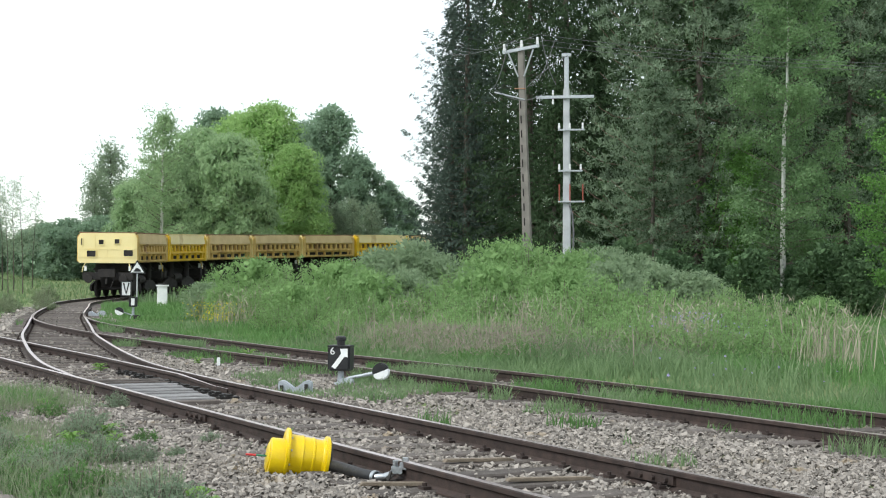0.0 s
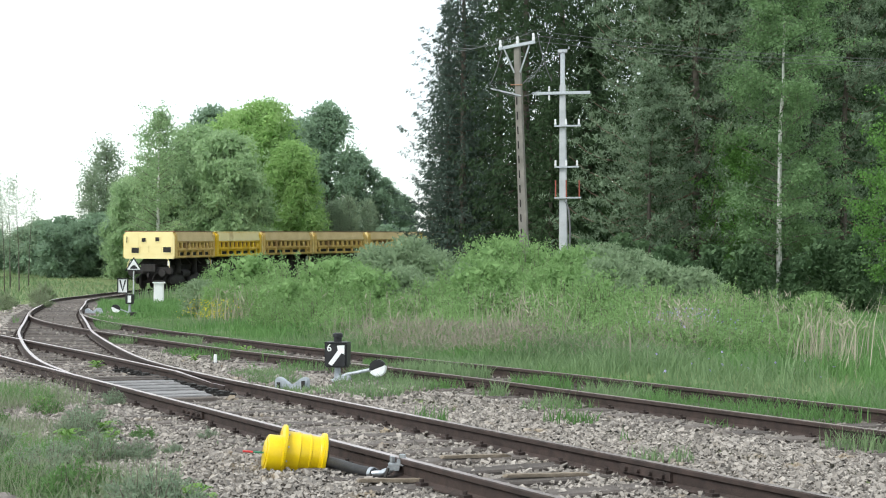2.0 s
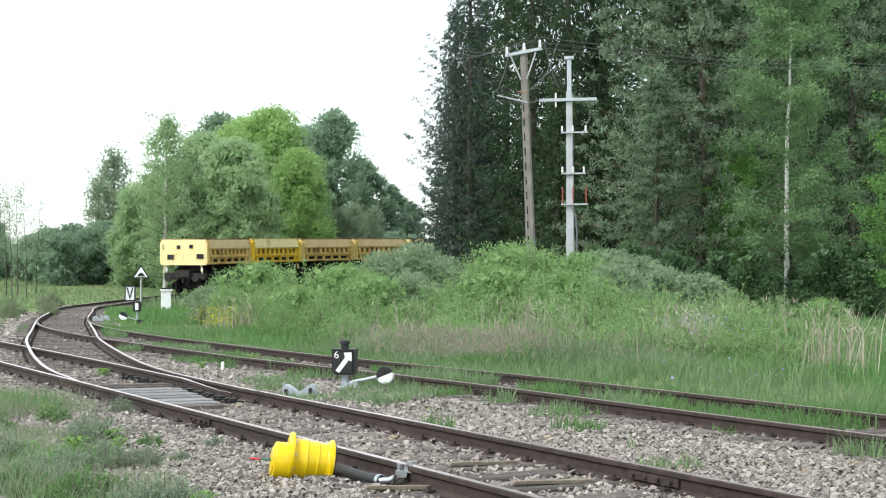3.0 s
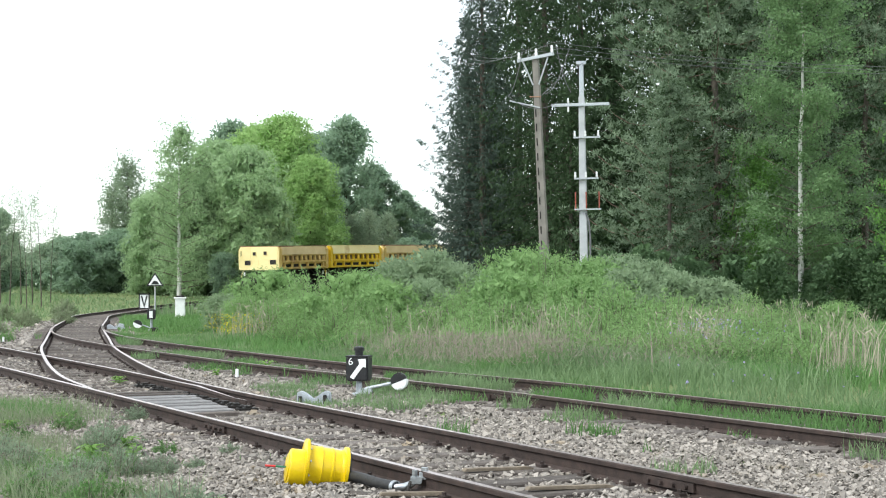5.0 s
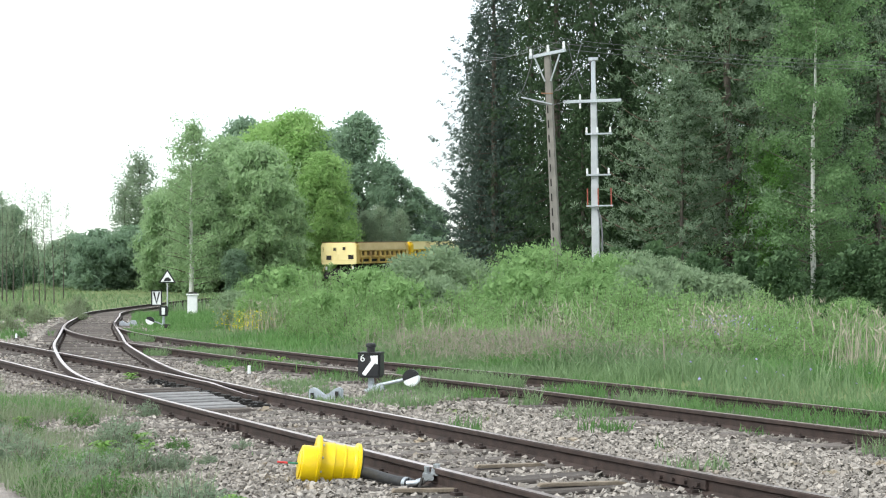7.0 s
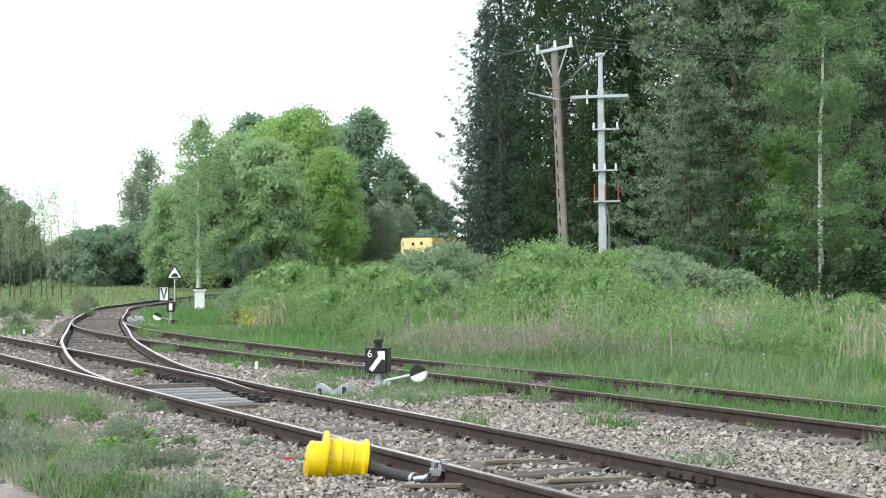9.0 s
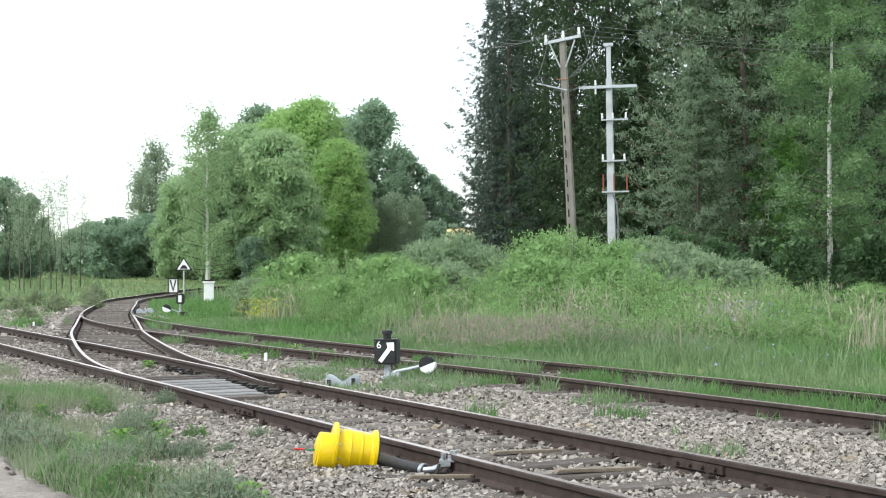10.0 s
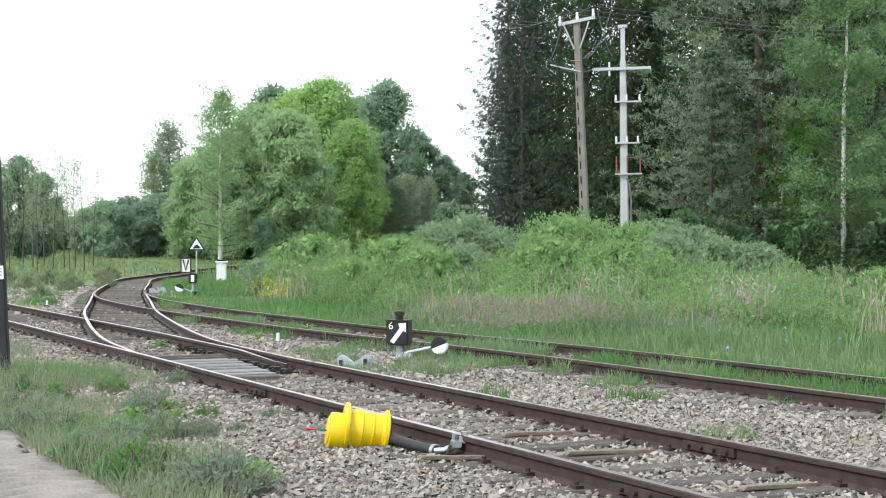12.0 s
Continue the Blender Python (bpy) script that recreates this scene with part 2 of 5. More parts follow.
def smooth_path(pts, step=0.5):
    """An even, rounded polyline through plan points."""
    p = np.array(pts, float)
    p = np.vstack([2 * p[0] - p[1], p, 2 * p[-1] - p[-2]])
    out = []
    for i in range(1, len(p) - 2):
        a, b, c, d = p[i - 1:i + 3]
        for t in np.linspace(0, 1, 24, endpoint=False):
            out.append(0.5 * (2 * b + (c - a) * t + (2 * a - 5 * b + 4 * c - d) * t * t + (3 * b - a - 3 * c + d) * t ** 3))
    out = np.array(out + [p[-2]])
    for _ in range(40):
        out[1:-1] = (out[:-2] + 2 * out[1:-1] + out[2:]) / 4
    s = np.r_[0, np.cumsum(np.linalg.norm(np.diff(out, axis=0), axis=1))]
    q = np.arange(0, s[-1], step)
    return np.c_[np.interp(q, s, out[:, 0]), np.interp(q, s, out[:, 1])]


def rise(y):
    """The ground climbs gently beyond the white cabinet."""
    t = np.clip((np.asarray(y, float) - 74) / 60, 0, 1)
    return 1.35 * t * t * (3 - 2 * t) * 0.6 + 0.55 * t


def side(path, off):
    """A path set off to its right by off metres."""
    d = np.gradient(path, axis=0)
    d /= np.linalg.norm(d, axis=1)[:, None]
    return path + np.c_[d[:, 1], -d[:, 0]] * np.reshape(off, (-1, 1))


# ---- ground ----
TRACK_1 = smooth_path([(6.8, -1.2), (1.86, 8.68), (-3.0, 18.38), (-8.1, 28.55), (-13.2, 38.7), (-18.3, 48.9)])
BRANCH = smooth_path([(-1.2, 14.8), (-2.2, 16.8), (-3.0, 18.38), (-4.42, 21.6), (-5.5, 24.9), (-6.62, 28.8), (-7.66, 32.65), (-8.86, 37.77), (-10.27, 43.7),
                      (-11.5, 49.1), (-13.35, 58.4), (-14.55, 64.3), (-15.3, 70.26), (-15.54, 76.26), (-15.19, 82.24), (-14.26, 88.17), (-12.74, 93.97),
                      (-10.66, 99.59), (-8.05, 105.0), (-4.99, 110.15), (-1.55, 115.07), (2.18, 119.77), (6.09, 124.32), (10.09, 128.79), (22, 142), (40, 162), (60, 184)])
BACK = smooth_path([(14.3, -5.0), (8.9, 5.3), (3.52, 15.4), (1.26, 19.74), (-0.75, 23.1), (-2.54, 26.1), (-4.35, 29.6), (-6.24, 33.3), (-8.55, 38.6), (-10.2, 43.6), (-11.5, 49.1)])
RAIL_TOP = 0.17


def near_track(xy, reach):
    """Which plan points lie within reach of a track's centre line."""
    d = np.full(len(xy), 1e9)
    for p in (TRACK_1, BRANCH, BACK):
        for i in range(0, len(xy), 4000):
            d[i:i + 4000] = np.minimum(d[i:i + 4000], np.sqrt(((xy[i:i + 4000, None] - p[None, ::2]) ** 2).sum(-1)).min(1))
    return d < reach


def grid_mesh(name, xs, ys, height):
    X, Y = np.meshgrid(xs, ys)
    v = np.c_[X.ravel(), Y.ravel(), height(X.ravel(), Y.ravel())]
    nx, ny = len(xs), len(ys)
    i = (np.arange(ny - 1)[:, None] * nx + np.arange(nx - 1)[None]).ravel()
    me = quick_mesh(name, v, np.c_[i, i + 1, i + nx + 1, i + nx])
    me.shade_smooth()
    return me


def bumps(x, y):
    return 0.02 * np.sin(x * 1.7 + 0.6 * y) * np.cos(y * 1.3 - x * 0.4) + 0.01 * np.sin(x * 4.1) * np.sin(y * 3.7)


def ground_z(x, y):
    return rise(y) - 0.02 + 0.5 * bumps(x, y)


def far_z(x, y):
    return ground_z(x, y) - 0.05 * (np.abs(x - 5) > 60)


xs = np.r_[-1500, -700, -300, -150, -90, np.arange(-60, 60, 1.0), 70, 90, 150, 300, 700, 1500]
ys = np.r_[-60, -30, -15, np.arange(-8, 150, 1.0), 170, 220, 300, 500, 900, 1600]
ground = link("ground", grid_mesh("ground", xs, ys, far_z), M_FIELD)
tagged(ground, "flat meadow ground with thin green cover beside railway tracks", "ground", kind="structure")


def ribbon(name, path, half_l, half_r, z, material, edge=0.25):
    rng = np.random.default_rng(5)
    offs = [-half_l, -half_l * 0.6, -half_l * 0.2, half_r * 0.2, half_r * 0.6, half_r]
    rows = []
    for o in offs:
        q = side(path, o)
        if o in (offs[0], offs[-1]):
            q = q + rng.normal(0, edge * 0.3, q.shape)
            h = np.full(len(q), -0.03)
        else:
            h = z + rng.normal(0, 0.008, len(q))
        rows.append(np.c_[q, h + rise(q[:, 1])])
    n = len(path)
    v = np.vstack(rows)
    f = []
    for k in range(len(offs) - 1):
        i = np.arange(n - 1) + k * n
        f.append(np.c_[i, i + n, i + n + 1, i + 1])
    me = quick_mesh(name, v, np.vstack(f))
    me.shade_smooth()
    return link(name, me, material)


bed = ribbon("ballast_bed", TRACK_1, 5.2, 2.6, 0.004, M_SOIL)
tagged(bed, "stony grey-brown ballast bed under the near track", "ballast bed", kind="structure")
bed = ribbon("ballast_bed", BRANCH[8:], 2.0, 2.0, 0.012, M_SOIL)
tagged(bed, "stony ballast bed under the curving branch track", "ballast bed", kind="structure")
bed = ribbon("ballast_bed", BACK, 2.1, 1.0, 0.020, M_SOIL)
tagged(bed, "overgrown ballast bed under the rear track", "ballast bed", kind="structure")

# sandy track with tyre ruts beside the railway
ROAD = smooth_path([(3.4, -7), (0.4, 0.0), (-1.25, 4.1), (-3.62, 8.5), (-4.97, 11.2), (-7.2, 15.5), (-9.5, 20.0), (-13, 27)], 0.04)
rng = np.random.default_rng(3)
road_v, road_n = [], 40
for o in np.linspace(-1.5, 1.55, road_n):
    q = side(ROAD, o)
    s = np.arange(len(q)) * 0.04
    rut = np.exp(-((o - 1.12) / 0.36) ** 4) + np.exp(-((o + 0.6) / 0.30) ** 4)
    lug = np.clip(0.5 + 1.2 * np.sin(s * 2 * math.pi / 0.21 + 6 * abs(o - 1.12)), 0, 1)
    h = 0.06 - 0.045 * rut + 0.058 * rut * lug + rng.normal(0, 0.0035, len(q)) + 0.012 * np.sin(s * 2.3 + 5 * o) - 0.07 * (o > 1.5) - 0.07 * (o < -1.45)
    if abs(o) > 1.4:
        q = side(ROAD, o + 0.09 * np.sin(s * 1.9) * np.sin(s * 0.7 + 1) + rng.normal(0, 0.02, len(q)))
    road_v.append(np.c_[q, h])
road_f = np.vstack([np.c_[np.arange(len(ROAD) - 1) + k * len(ROAD), np.arange(len(ROAD) - 1) + (k + 1) * len(ROAD),
                          np.arange(len(ROAD) - 1) + (k + 1) * len(ROAD) + 1, np.arange(len(ROAD) - 1) + k * len(ROAD) + 1] for k in range(road_n - 1)])
road_me = quick_mesh("dirt_road", np.vstack(road_v), road_f)
road_me.shade_smooth()
road = link("dirt_road", road_me, M_SAND)
tagged(road, "pale sandy dirt road with pressed tyre tracks", "dirt road", kind="structure")

# ---- tracks ----
HALF = [(0.0, 0.0), (0.028, 0.0), (0.0345, -0.008), (0.0335, -0.036), (0.012, -0.05), (0.0085, -0.115), (0.03, -0.128), (0.0625, -0.138), (0.0625, -0.149)]
PROFILE = HALF[1:] + [(-x, z) for x, z in HALF[:0:-1]]


def rail(name, path, off, parent, top, lift=0.0, start=None, end=None, label="", slim=0.0):
    """A rolled rail along a path; slim tapers its start, as on a switch blade."""
    q = side(path, off)[start:end]
    d = np.gradient(q, axis=0)
    d /= np.linalg.norm(d, axis=1)[:, None]
    n = np.c_[d[:, 1], -d[:, 0]]
    k = len(PROFILE)
    w = np.ones(len(q))
    if slim:
        w = np.clip(np.arange(len(q)) * 0.5 / slim, 0.25, 1)
    v = np.vstack([np.c_[q[i] + n[i] * np.array([[x * w[i]] for x, _ in PROFILE]), [RAIL_TOP + lift + max(z - 0.07 * (1 - w[i]), -0.149) + float(rise(q[i, 1])) for _, z in PROFILE]] for i in range(len(q))])
    base = np.arange(len(q) - 1)[:, None] * k
    j = np.arange(k)[None]
    f = np.stack([base + j, base + (j + 1) % k, base + k + (j + 1) % k, base + k + j], -1).reshape(-1, 4)
    me = quick_mesh(name, v, f[:, ::-1])
    ob = link(name, me, (M_RAIL, top), parent, label)
    me.shade_smooth()
    me.set_sharp_from_angle(angle=radians(25))
    flags = np.zeros((len(q) - 1, k), np.int32)
    flags[:, k - 1] = 1
    me.polygons.foreach_set("material_index", flags.ravel())
    return ob


def block_mesh(name, x, y, z, bev=0.01):
    bm = box(B(), -x / 2, -y / 2, -z, x / 2, y / 2, 0)
    bmesh.ops.bevel(bm, geom=bm.edges[:], offset=bev, segments=1, affect="EDGES")
    me = bpy.data.meshes.new(name)
    bm.to_mesh(me)
    bm.free()
    return me


SLEEPER_ME = block_mesh("sleeper", 2.5, 0.24, 0.15, 0.015)
SLEEPER_ME.materials.append(M_SLEEPER)
chair = box(B(), -0.16, -0.09, -0.01, 0.16, 0.09, 0.012)
for sx in (-1, 1):
    box(chair, sx * 0.092 - 0.03, -0.04, 0.0, sx * 0.092 + 0.03, 0.04, 0.035)
    rod(chair, (sx * 0.095, 0, 0.03), (sx * 0.095, 0, 0.058), 0.016, seg=6)
CHAIR_ME = bpy.data.meshes.new("rail_chair")
chair.to_mesh(CHAIR_ME)
chair.free()
CHAIR_ME.materials.append(M_RAIL)


def lay_sleepers(track, path, first, last, pitch=0.62, sink=0.0, chairs_to=60, gauge=1.5, width=1.0):
    step = pitch / 0.5
    d = np.gradient(path, axis=0)
    rng = random.Random(len(path))
    i = first
    while i < min(last, len(path) - 1):
        p, k = path[int(i)] + (path[int(i) + 1] - path[int(i)]) * (i - int(i)), int(i)
        a = math.degrees(math.atan2(-d[k][0], d[k][1]))
        zz = float(rise(p[1]))
        s = new("sleeper", SLEEPER_ME)
        s.parent = track
        s.matrix_world = pose(p[0], p[1], 0.022 + zz - sink + rng.uniform(-0.004, 0.004), rng.uniform(-1, 1), 0, a + rng.uniform(-1.5, 1.5)) @ Matrix.Diagonal((width, 1, 1, 1))
        if p[1] < chairs_to:
            for g in (-gauge / 2, gauge / 2):
                c = new("rail_chair", CHAIR_ME)
                c.parent = track
                c.matrix_world = pose(p[0], p[1], 0.026 + zz, 0, 0, a) @ Matrix.Translation((g, 0, 0))
        i += step


def fishplate(track, path, index, off, n_bolts=4):
    d = path[index + 1] - path[index]
    a = math.degrees(math.atan2(-d[0], d[1]))
    p = side(path, off)[index]
    bm = B()
    for sx in (-1, 1):
        box(bm, sx * 0.024 - 0.012, -0.3, -0.105, sx * 0.024 + 0.012, 0.3, -0.045)
        for k in range(n_bolts):
            rod(bm, (sx * 0.03, -0.225 + 0.15 * k, -0.075), (sx * 0.062, -0.225 + 0.15 * k, -0.075), 0.017, seg=6)
    ob = part("fishplate", bm, M_RAIL, track, "rusty bolted joint bar")
    ob.matrix_world = pose(p[0], p[1], RAIL_TOP, 0, 0, a)


def index_at(path, y):
    return int(np.argmin(abs(path[:, 1] - y)))


near = thing("railway_track", pose(0, 0, 0), "near straight railway track with shiny worn rail heads", "railway track", kind="structure")
# the right-hand rail of the near track bends off as the branch's outer stock rail
i_tip = index_at(TRACK_1, 17.6)
i_merge = index_at(TRACK_1, 18.0)
rail("rail", TRACK_1, -0.75, near, M_SHINE)
rail("rail", TRACK_1, 0.75, near, M_SHINE, end=i_merge)
# the blade stands open, a hand's width from its stock rail at the tip
open_by = np.clip(1 - (np.arange(len(TRACK_1)) - i_tip) * 0.5 / 7.0, 0, 1) * 0.15
rail("rail", TRACK_1, 0.75 - open_by, near, M_SHINE, start=i_tip + 1, slim=2.0, lift=-0.004, label="tapered open switch blade rail")
lay_sleepers(near, TRACK_1, 2, len(TRACK_1), sink=-0.014)
fishplate(near, TRACK_1, index_at(TRACK_1, 10.4), 0.75)
fishplate(near, TRACK_1, index_at(TRACK_1, 9.3), -0.75)
fishplate(near, TRACK_1, index_at(TRACK_1, 15.4), -0.75)

branch = thing("railway_track", pose(0, 0, 0), "branch railway track curving away through a turnout", "railway track", kind="structure")
rail("rail", BRANCH, 0.75, branch, M_SHINE, start=index_at(BRANCH, 17.6))
rail("rail", BRANCH, -0.75, branch, M_SHINE, start=index_at(BRANCH, 17.0), slim=4.0, lift=-0.003, label="tapered switch blade rail")
lay_sleepers(branch, BRANCH, index_at(BRANCH, 26.0), len(BRANCH), sink=-0.022)

rear = thing("railway_track", pose(0, 0, 0), "overgrown rear railway track with dull rusty rails", "railway track", kind="structure")
rail("rail", BACK, 0.75, rear, M_DULL, slim=0)
rail("rail", BACK, -0.75, rear, M_DULL)
lay_sleepers(rear, BACK, 2, index_at(BACK, 37), sink=-0.018)
fishplate(rear, BACK, index_at(BACK, 19.3), -0.75)

# slide plates and the timber infill between the blades
for k in range(12):
    p = TRACK_1[index_at(TRACK_1, 17.0)] + np.array([-0.448, 0.894]) * (0.30 * k)
    wide = 0.78 + 0.035 * k
    s = block_mesh("plank", wide, 0.15 if k % 3 else 0.12, 0.06, 0.012)
    s.materials.append(M_SLEEPER if k in (0, 10, 11) else M_PLATE)
    ob = new("plank", s)
    ob.parent = near
    q = p + np.array([0.894, 0.448]) * (-0.62 + wide / 2)
    ob.matrix_world = pose(q[0], q[1], 0.075 + 0.006 * (k % 3), 0, 0, 26.6 + (k % 4 - 1.5) * 0.9)
for k in range(12):
    p = TRACK_1[index_at(TRACK_1, 17.7)] + np.array([-0.448, 0.894]) * (0.42 * k) + np.array([0.894, 0.448]) * (0.44 + 0.008 * k)
    bm = box(B(), -0.12, -0.075, 0.0, 0.12, 0.075, 0.03)
    box(bm, -0.03, -0.05, 0.03, 0.05, 0.05, 0.055)
    rod(bm, (-0.08, 0, 0.03), (-0.08, 0, 0.055), 0.03, seg=6)
    ob = part("slide_plate", bm, M_IRON, near, "greasy black slide plate", bevel=0.006)
    ob.matrix_world = pose(p[0], p[1], 0.035, 0, 0, 26.6)

for x, y, a, n in ((0.48, 11.95, 26, 0.62), (0.95, 10.87, 22, 0.70), (1.85, 9.33, 28, 0.60), (-0.15, 10.55, 14, 0.5)):
    lath = thing("wooden_lath", pose(x, y, 0.055, 0, 1.5, a), "split weathered wooden lath lying on ballast", "wood lath")
    bm = B()
    prism(bm, [(-n / 2, -0.012), (n * 0.46, -0.014), (n / 2, 0.0), (n * 0.42, 0.013), (-n * 0.47, 0.012)], -0.035, 0.03)
    part("lath", bm, M_LATH, lath, bevel=0.004)


# ---- the dump wagons ----
PITCH, SPEED = 6.91, 4.41
PATH_S = np.arange(len(BRANCH)) * 0.5
S0 = float(PATH_S[index_at(BRANCH, 76.26)])


def on_track(s):
    i = np.interp(s, PATH_S, BRANCH[:, 0]), np.interp(s, PATH_S, BRANCH[:, 1])
    return Vector((float(i[0]), float(i[1]), RAIL_TOP + float(rise(i[1]))))


def wheelset_mesh():
    bm = B()
    for sx in (-1, 1):
        m = Matrix.Translation((sx * 0.72, 0, 0)) @ Matrix.Rotation(radians(90 * sx), 4, "Y")
        lathe(bm, [(0.12, -0.06), (0.40, -0.04), (0.47, -0.06), (0.47, -0.035), (0.44, -0.03), (0.44, 0.06), (0.38, 0.06), (0.34, 0.02), (0.16, 0.03), (0.14, 0.08)], m, 20)
    rod(bm, (-0.95, 0, 0), (0.95, 0, 0), 0.08, seg=10)
    me = bpy.data.meshes.new("wheelset")
    bm.to_mesh(me)
    bm.free()
    me.materials.append(M_UNDER)
    return me


WHEELSET = wheelset_mesh()
AXLES = (1.0, 2.55, PITCH - 2.55 - 0.3, PITCH - 1.0 - 0.3)


def dump_wagon(label, paint, paint_end, rim, rim_sheet):
    L = PITCH - 0.42
    w = thing("dump_wagon", pose(0, 0, 0), label, "dump wagon", "wagons of the train")
    y0, y1 = 0.15, 0.15 + L
    # end walls: a plate with bevelled top corners, seams, two square holes and two lower pockets
    for yy, sgn in ((y0, -1), (y1, 1)):
        bm = B()
        wall = [(-1.5, 1.85), (-1.42, 1.72), (1.42, 1.72), (1.5, 1.85), (1.5, 2.95), (1.38, 3.22), (-1.36, 3.22), (-1.5, 2.98)]
        prism(bm, wall, yy - 0.06, yy + 0.06)
        e = part("end_wall", bm, paint_end, w, "pale yellow end wall", bevel=0.015)
        f = yy + sgn * 0.065
        for x0, x1, z0, z1 in ((-0.42, -0.18, 2.66, 2.88), (0.38, 0.62, 2.70, 2.92), (-1.02, -0.58, 2.04, 2.34), (0.84, 1.30, 2.08, 2.38), (-1.32, -1.26, 2.62, 2.95)):
            frame_bm = B()
            box(frame_bm, x0, min(f, f + sgn * 0.012), z0, x1, max(f, f + sgn * 0.012), z1)
            part("opening", frame_bm, M_UNDER, e, "dark square opening")
            rim_bm = B()
            for a0, a1, b0, b1 in ((x0 - 0.03, x1 + 0.03, z1, z1 + 0.03), (x0 - 0.03, x1 + 0.03, z0 - 0.03, z0), (x0 - 0.03, x0, z0, z1), (x1, x1 + 0.03, z0, z1)):
                box(rim_bm, a0, min(f, f + sgn * 0.03), b0, a1, max(f, f + sgn * 0.03), b1)
            part("opening_rim", rim_bm, paint_end, e)
        for x0, x1, z0, z1 in ((-1.46, 1.46, 2.40, 2.43), (-0.02, 0.0, 2.02, 2.40), (-0.5, -0.48, 2.02, 2.4), (0.72, 0.74, 2.02, 2.4), (-1.46, 1.44, 2.0, 2.03), (-0.62, -0.6, 2.45, 3.15), (1.34, 1.4, 1.9, 3.15)):
            bm = box(B(), x0, min(f, f + sgn * 0.014), z0, x1, max(f, f + sgn * 0.03), z1)
            part("seam_rib", bm, paint_end, e)
    # tipping body: sloped side sheets with stakes and a pressed band below
    for sx in (-1, 1):
        bm = B()
        prism(bm, [(sx * 1.30, 1.75), (sx * 1.36, 1.75), (sx * 1.40, 3.05), (sx * 1.30, 3.20), (sx * 1.24, 3.18)], y0 + 0.06, y1 - 0.06)
        sw = part("side_wall", bm, paint, w)
        bm = box(B(), sx * 1.36, y0 + 0.35, 2.62, sx * 1.535, y1 - 0.35, 2.70)
        bm2 = box(B(), sx * 1.36, y0 + 0.35, 2.18, sx * 1.54, y1 - 0.35, 2.30)
        part("upper_rail", bm, paint, sw, bevel=0.02)
        part("lower_rail", bm2, paint, sw, bevel=0.02)
        bm = B()
        prism(bm, [(sx * 1.38, 2.70), (sx * 1.56, 2.70), (sx * 1.46, 3.21), (sx * 1.34, 3.21)], y0 + 0.3, y1 - 0.3)
        part("top_sheet", bm, rim_sheet, sw)
        for k in range(10):
            yk = y0 + 0.55 + k * (L - 1.1) / 9
            bm = B()
            prism(bm, [(sx * 1.37, 2.30), (sx * 1.53, 2.30), (sx * 1.50, 2.62), (sx * 1.38, 2.62)], yk - 0.09, yk + 0.09)
            part("stake", bm, paint, sw)
        # Panel behind the stakes: recess shade is mixed into its rust colour.
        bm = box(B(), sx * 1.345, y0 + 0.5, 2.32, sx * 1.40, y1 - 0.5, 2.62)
        part("recess_panel", bm, M_RUST_SHADE, sw, "rusty panel between stakes with recess shade in its colour")
        for k in range(6):
            yk = y0 + 0.7 + k * (L - 1.4) / 5
            part("hinge_arm", box(B(), sx * 1.38, yk - 0.05, 1.86, sx * 1.52, yk + 0.05, 2.18), paint, sw)
        part("sill_bar", box(B(), sx * 1.36, y0 + 0.2, 1.80, sx * 1.50, y1 - 0.2, 1.88), paint, sw)
        # Near-black strip painted in for the shade below the side wall.
        part("pocket_shadow", box(B(), sx * 1.30, y0 + 0.3, 1.89, sx * 1.37, y1 - 0.3, 2.17), M_UNDER, sw, "dark strip that paints the shade under the side wall")
        for yy in (y0 + 0.16, y1 - 0.16):
            bm = B()
            prism(bm, [(sx * 1.34, 1.76), (sx * 1.54, 1.80), (sx * 1.54, 3.05), (sx * 1.36, 3.24)], yy - 0.16, yy + 0.16)
            part("corner_post", bm, paint, w, bevel=0.015)
    for sx in (-1, 1):
        part("rim", box(B(), sx * 1.38 - 0.09, y0, 3.215, sx * 1.38 + 0.09, y1, 3.27), rim, w, "rusty brown upper rim", bevel=0.01)
    for yy in (y0, y1):
        part("rim", box(B(), -1.3, yy - 0.05, 3.225, 1.3, yy + 0.05, 3.262), rim, w, "rusty brown upper rim")
    part("floor", box(B(), -1.3, y0 + 0.06, 1.74, 1.3, y1 - 0.06, 1.84), M_RUST, w)
    part("load", box(B(), -1.28, y0 + 0.08, 1.85, 1.28, y1 - 0.08, 2.6), M_UNDER, w, "dark load inside the tipping body", bevel=0.2)
    # underframe
    uf = part("underframe", box(B(), -0.42, -0.05, 1.02, 0.42, PITCH - 0.3, 1.42), M_UNDER, w, "sooty dark underframe")
    for yy in (y0 + 0.05, y1 - 0.35):
        part("buffer_beam", box(B(), -1.28, yy, 0.88, 1.28, yy + 0.32, 1.26), M_UNDER, uf, bevel=0.02)
    for k in range(4):
        yk = y0 + 0.9 + k * (L - 1.8) / 3
        part("body_support", prism(B(), [(-1.0, 1.35), (1.0, 1.35), (0.6, 1.76), (-0.6, 1.76)], yk - 0.12, yk + 0.12), M_UNDER, uf)
    for sx in (-1, 1):
        for yk in (2.0, PITCH - 2.3):
            part("tipping_cylinder", rod(B(), (sx * 0.95, yk, 0.9), (sx * 1.0, yk, 1.72), 0.19, 0.13, 14), M_UNDER, w)
        part("air_tank", rod(B(), (sx * 0.8, 2.7, 0.85), (sx * 0.8, PITCH - 3.0, 0.85), 0.22, seg=14), M_UNDER, w)
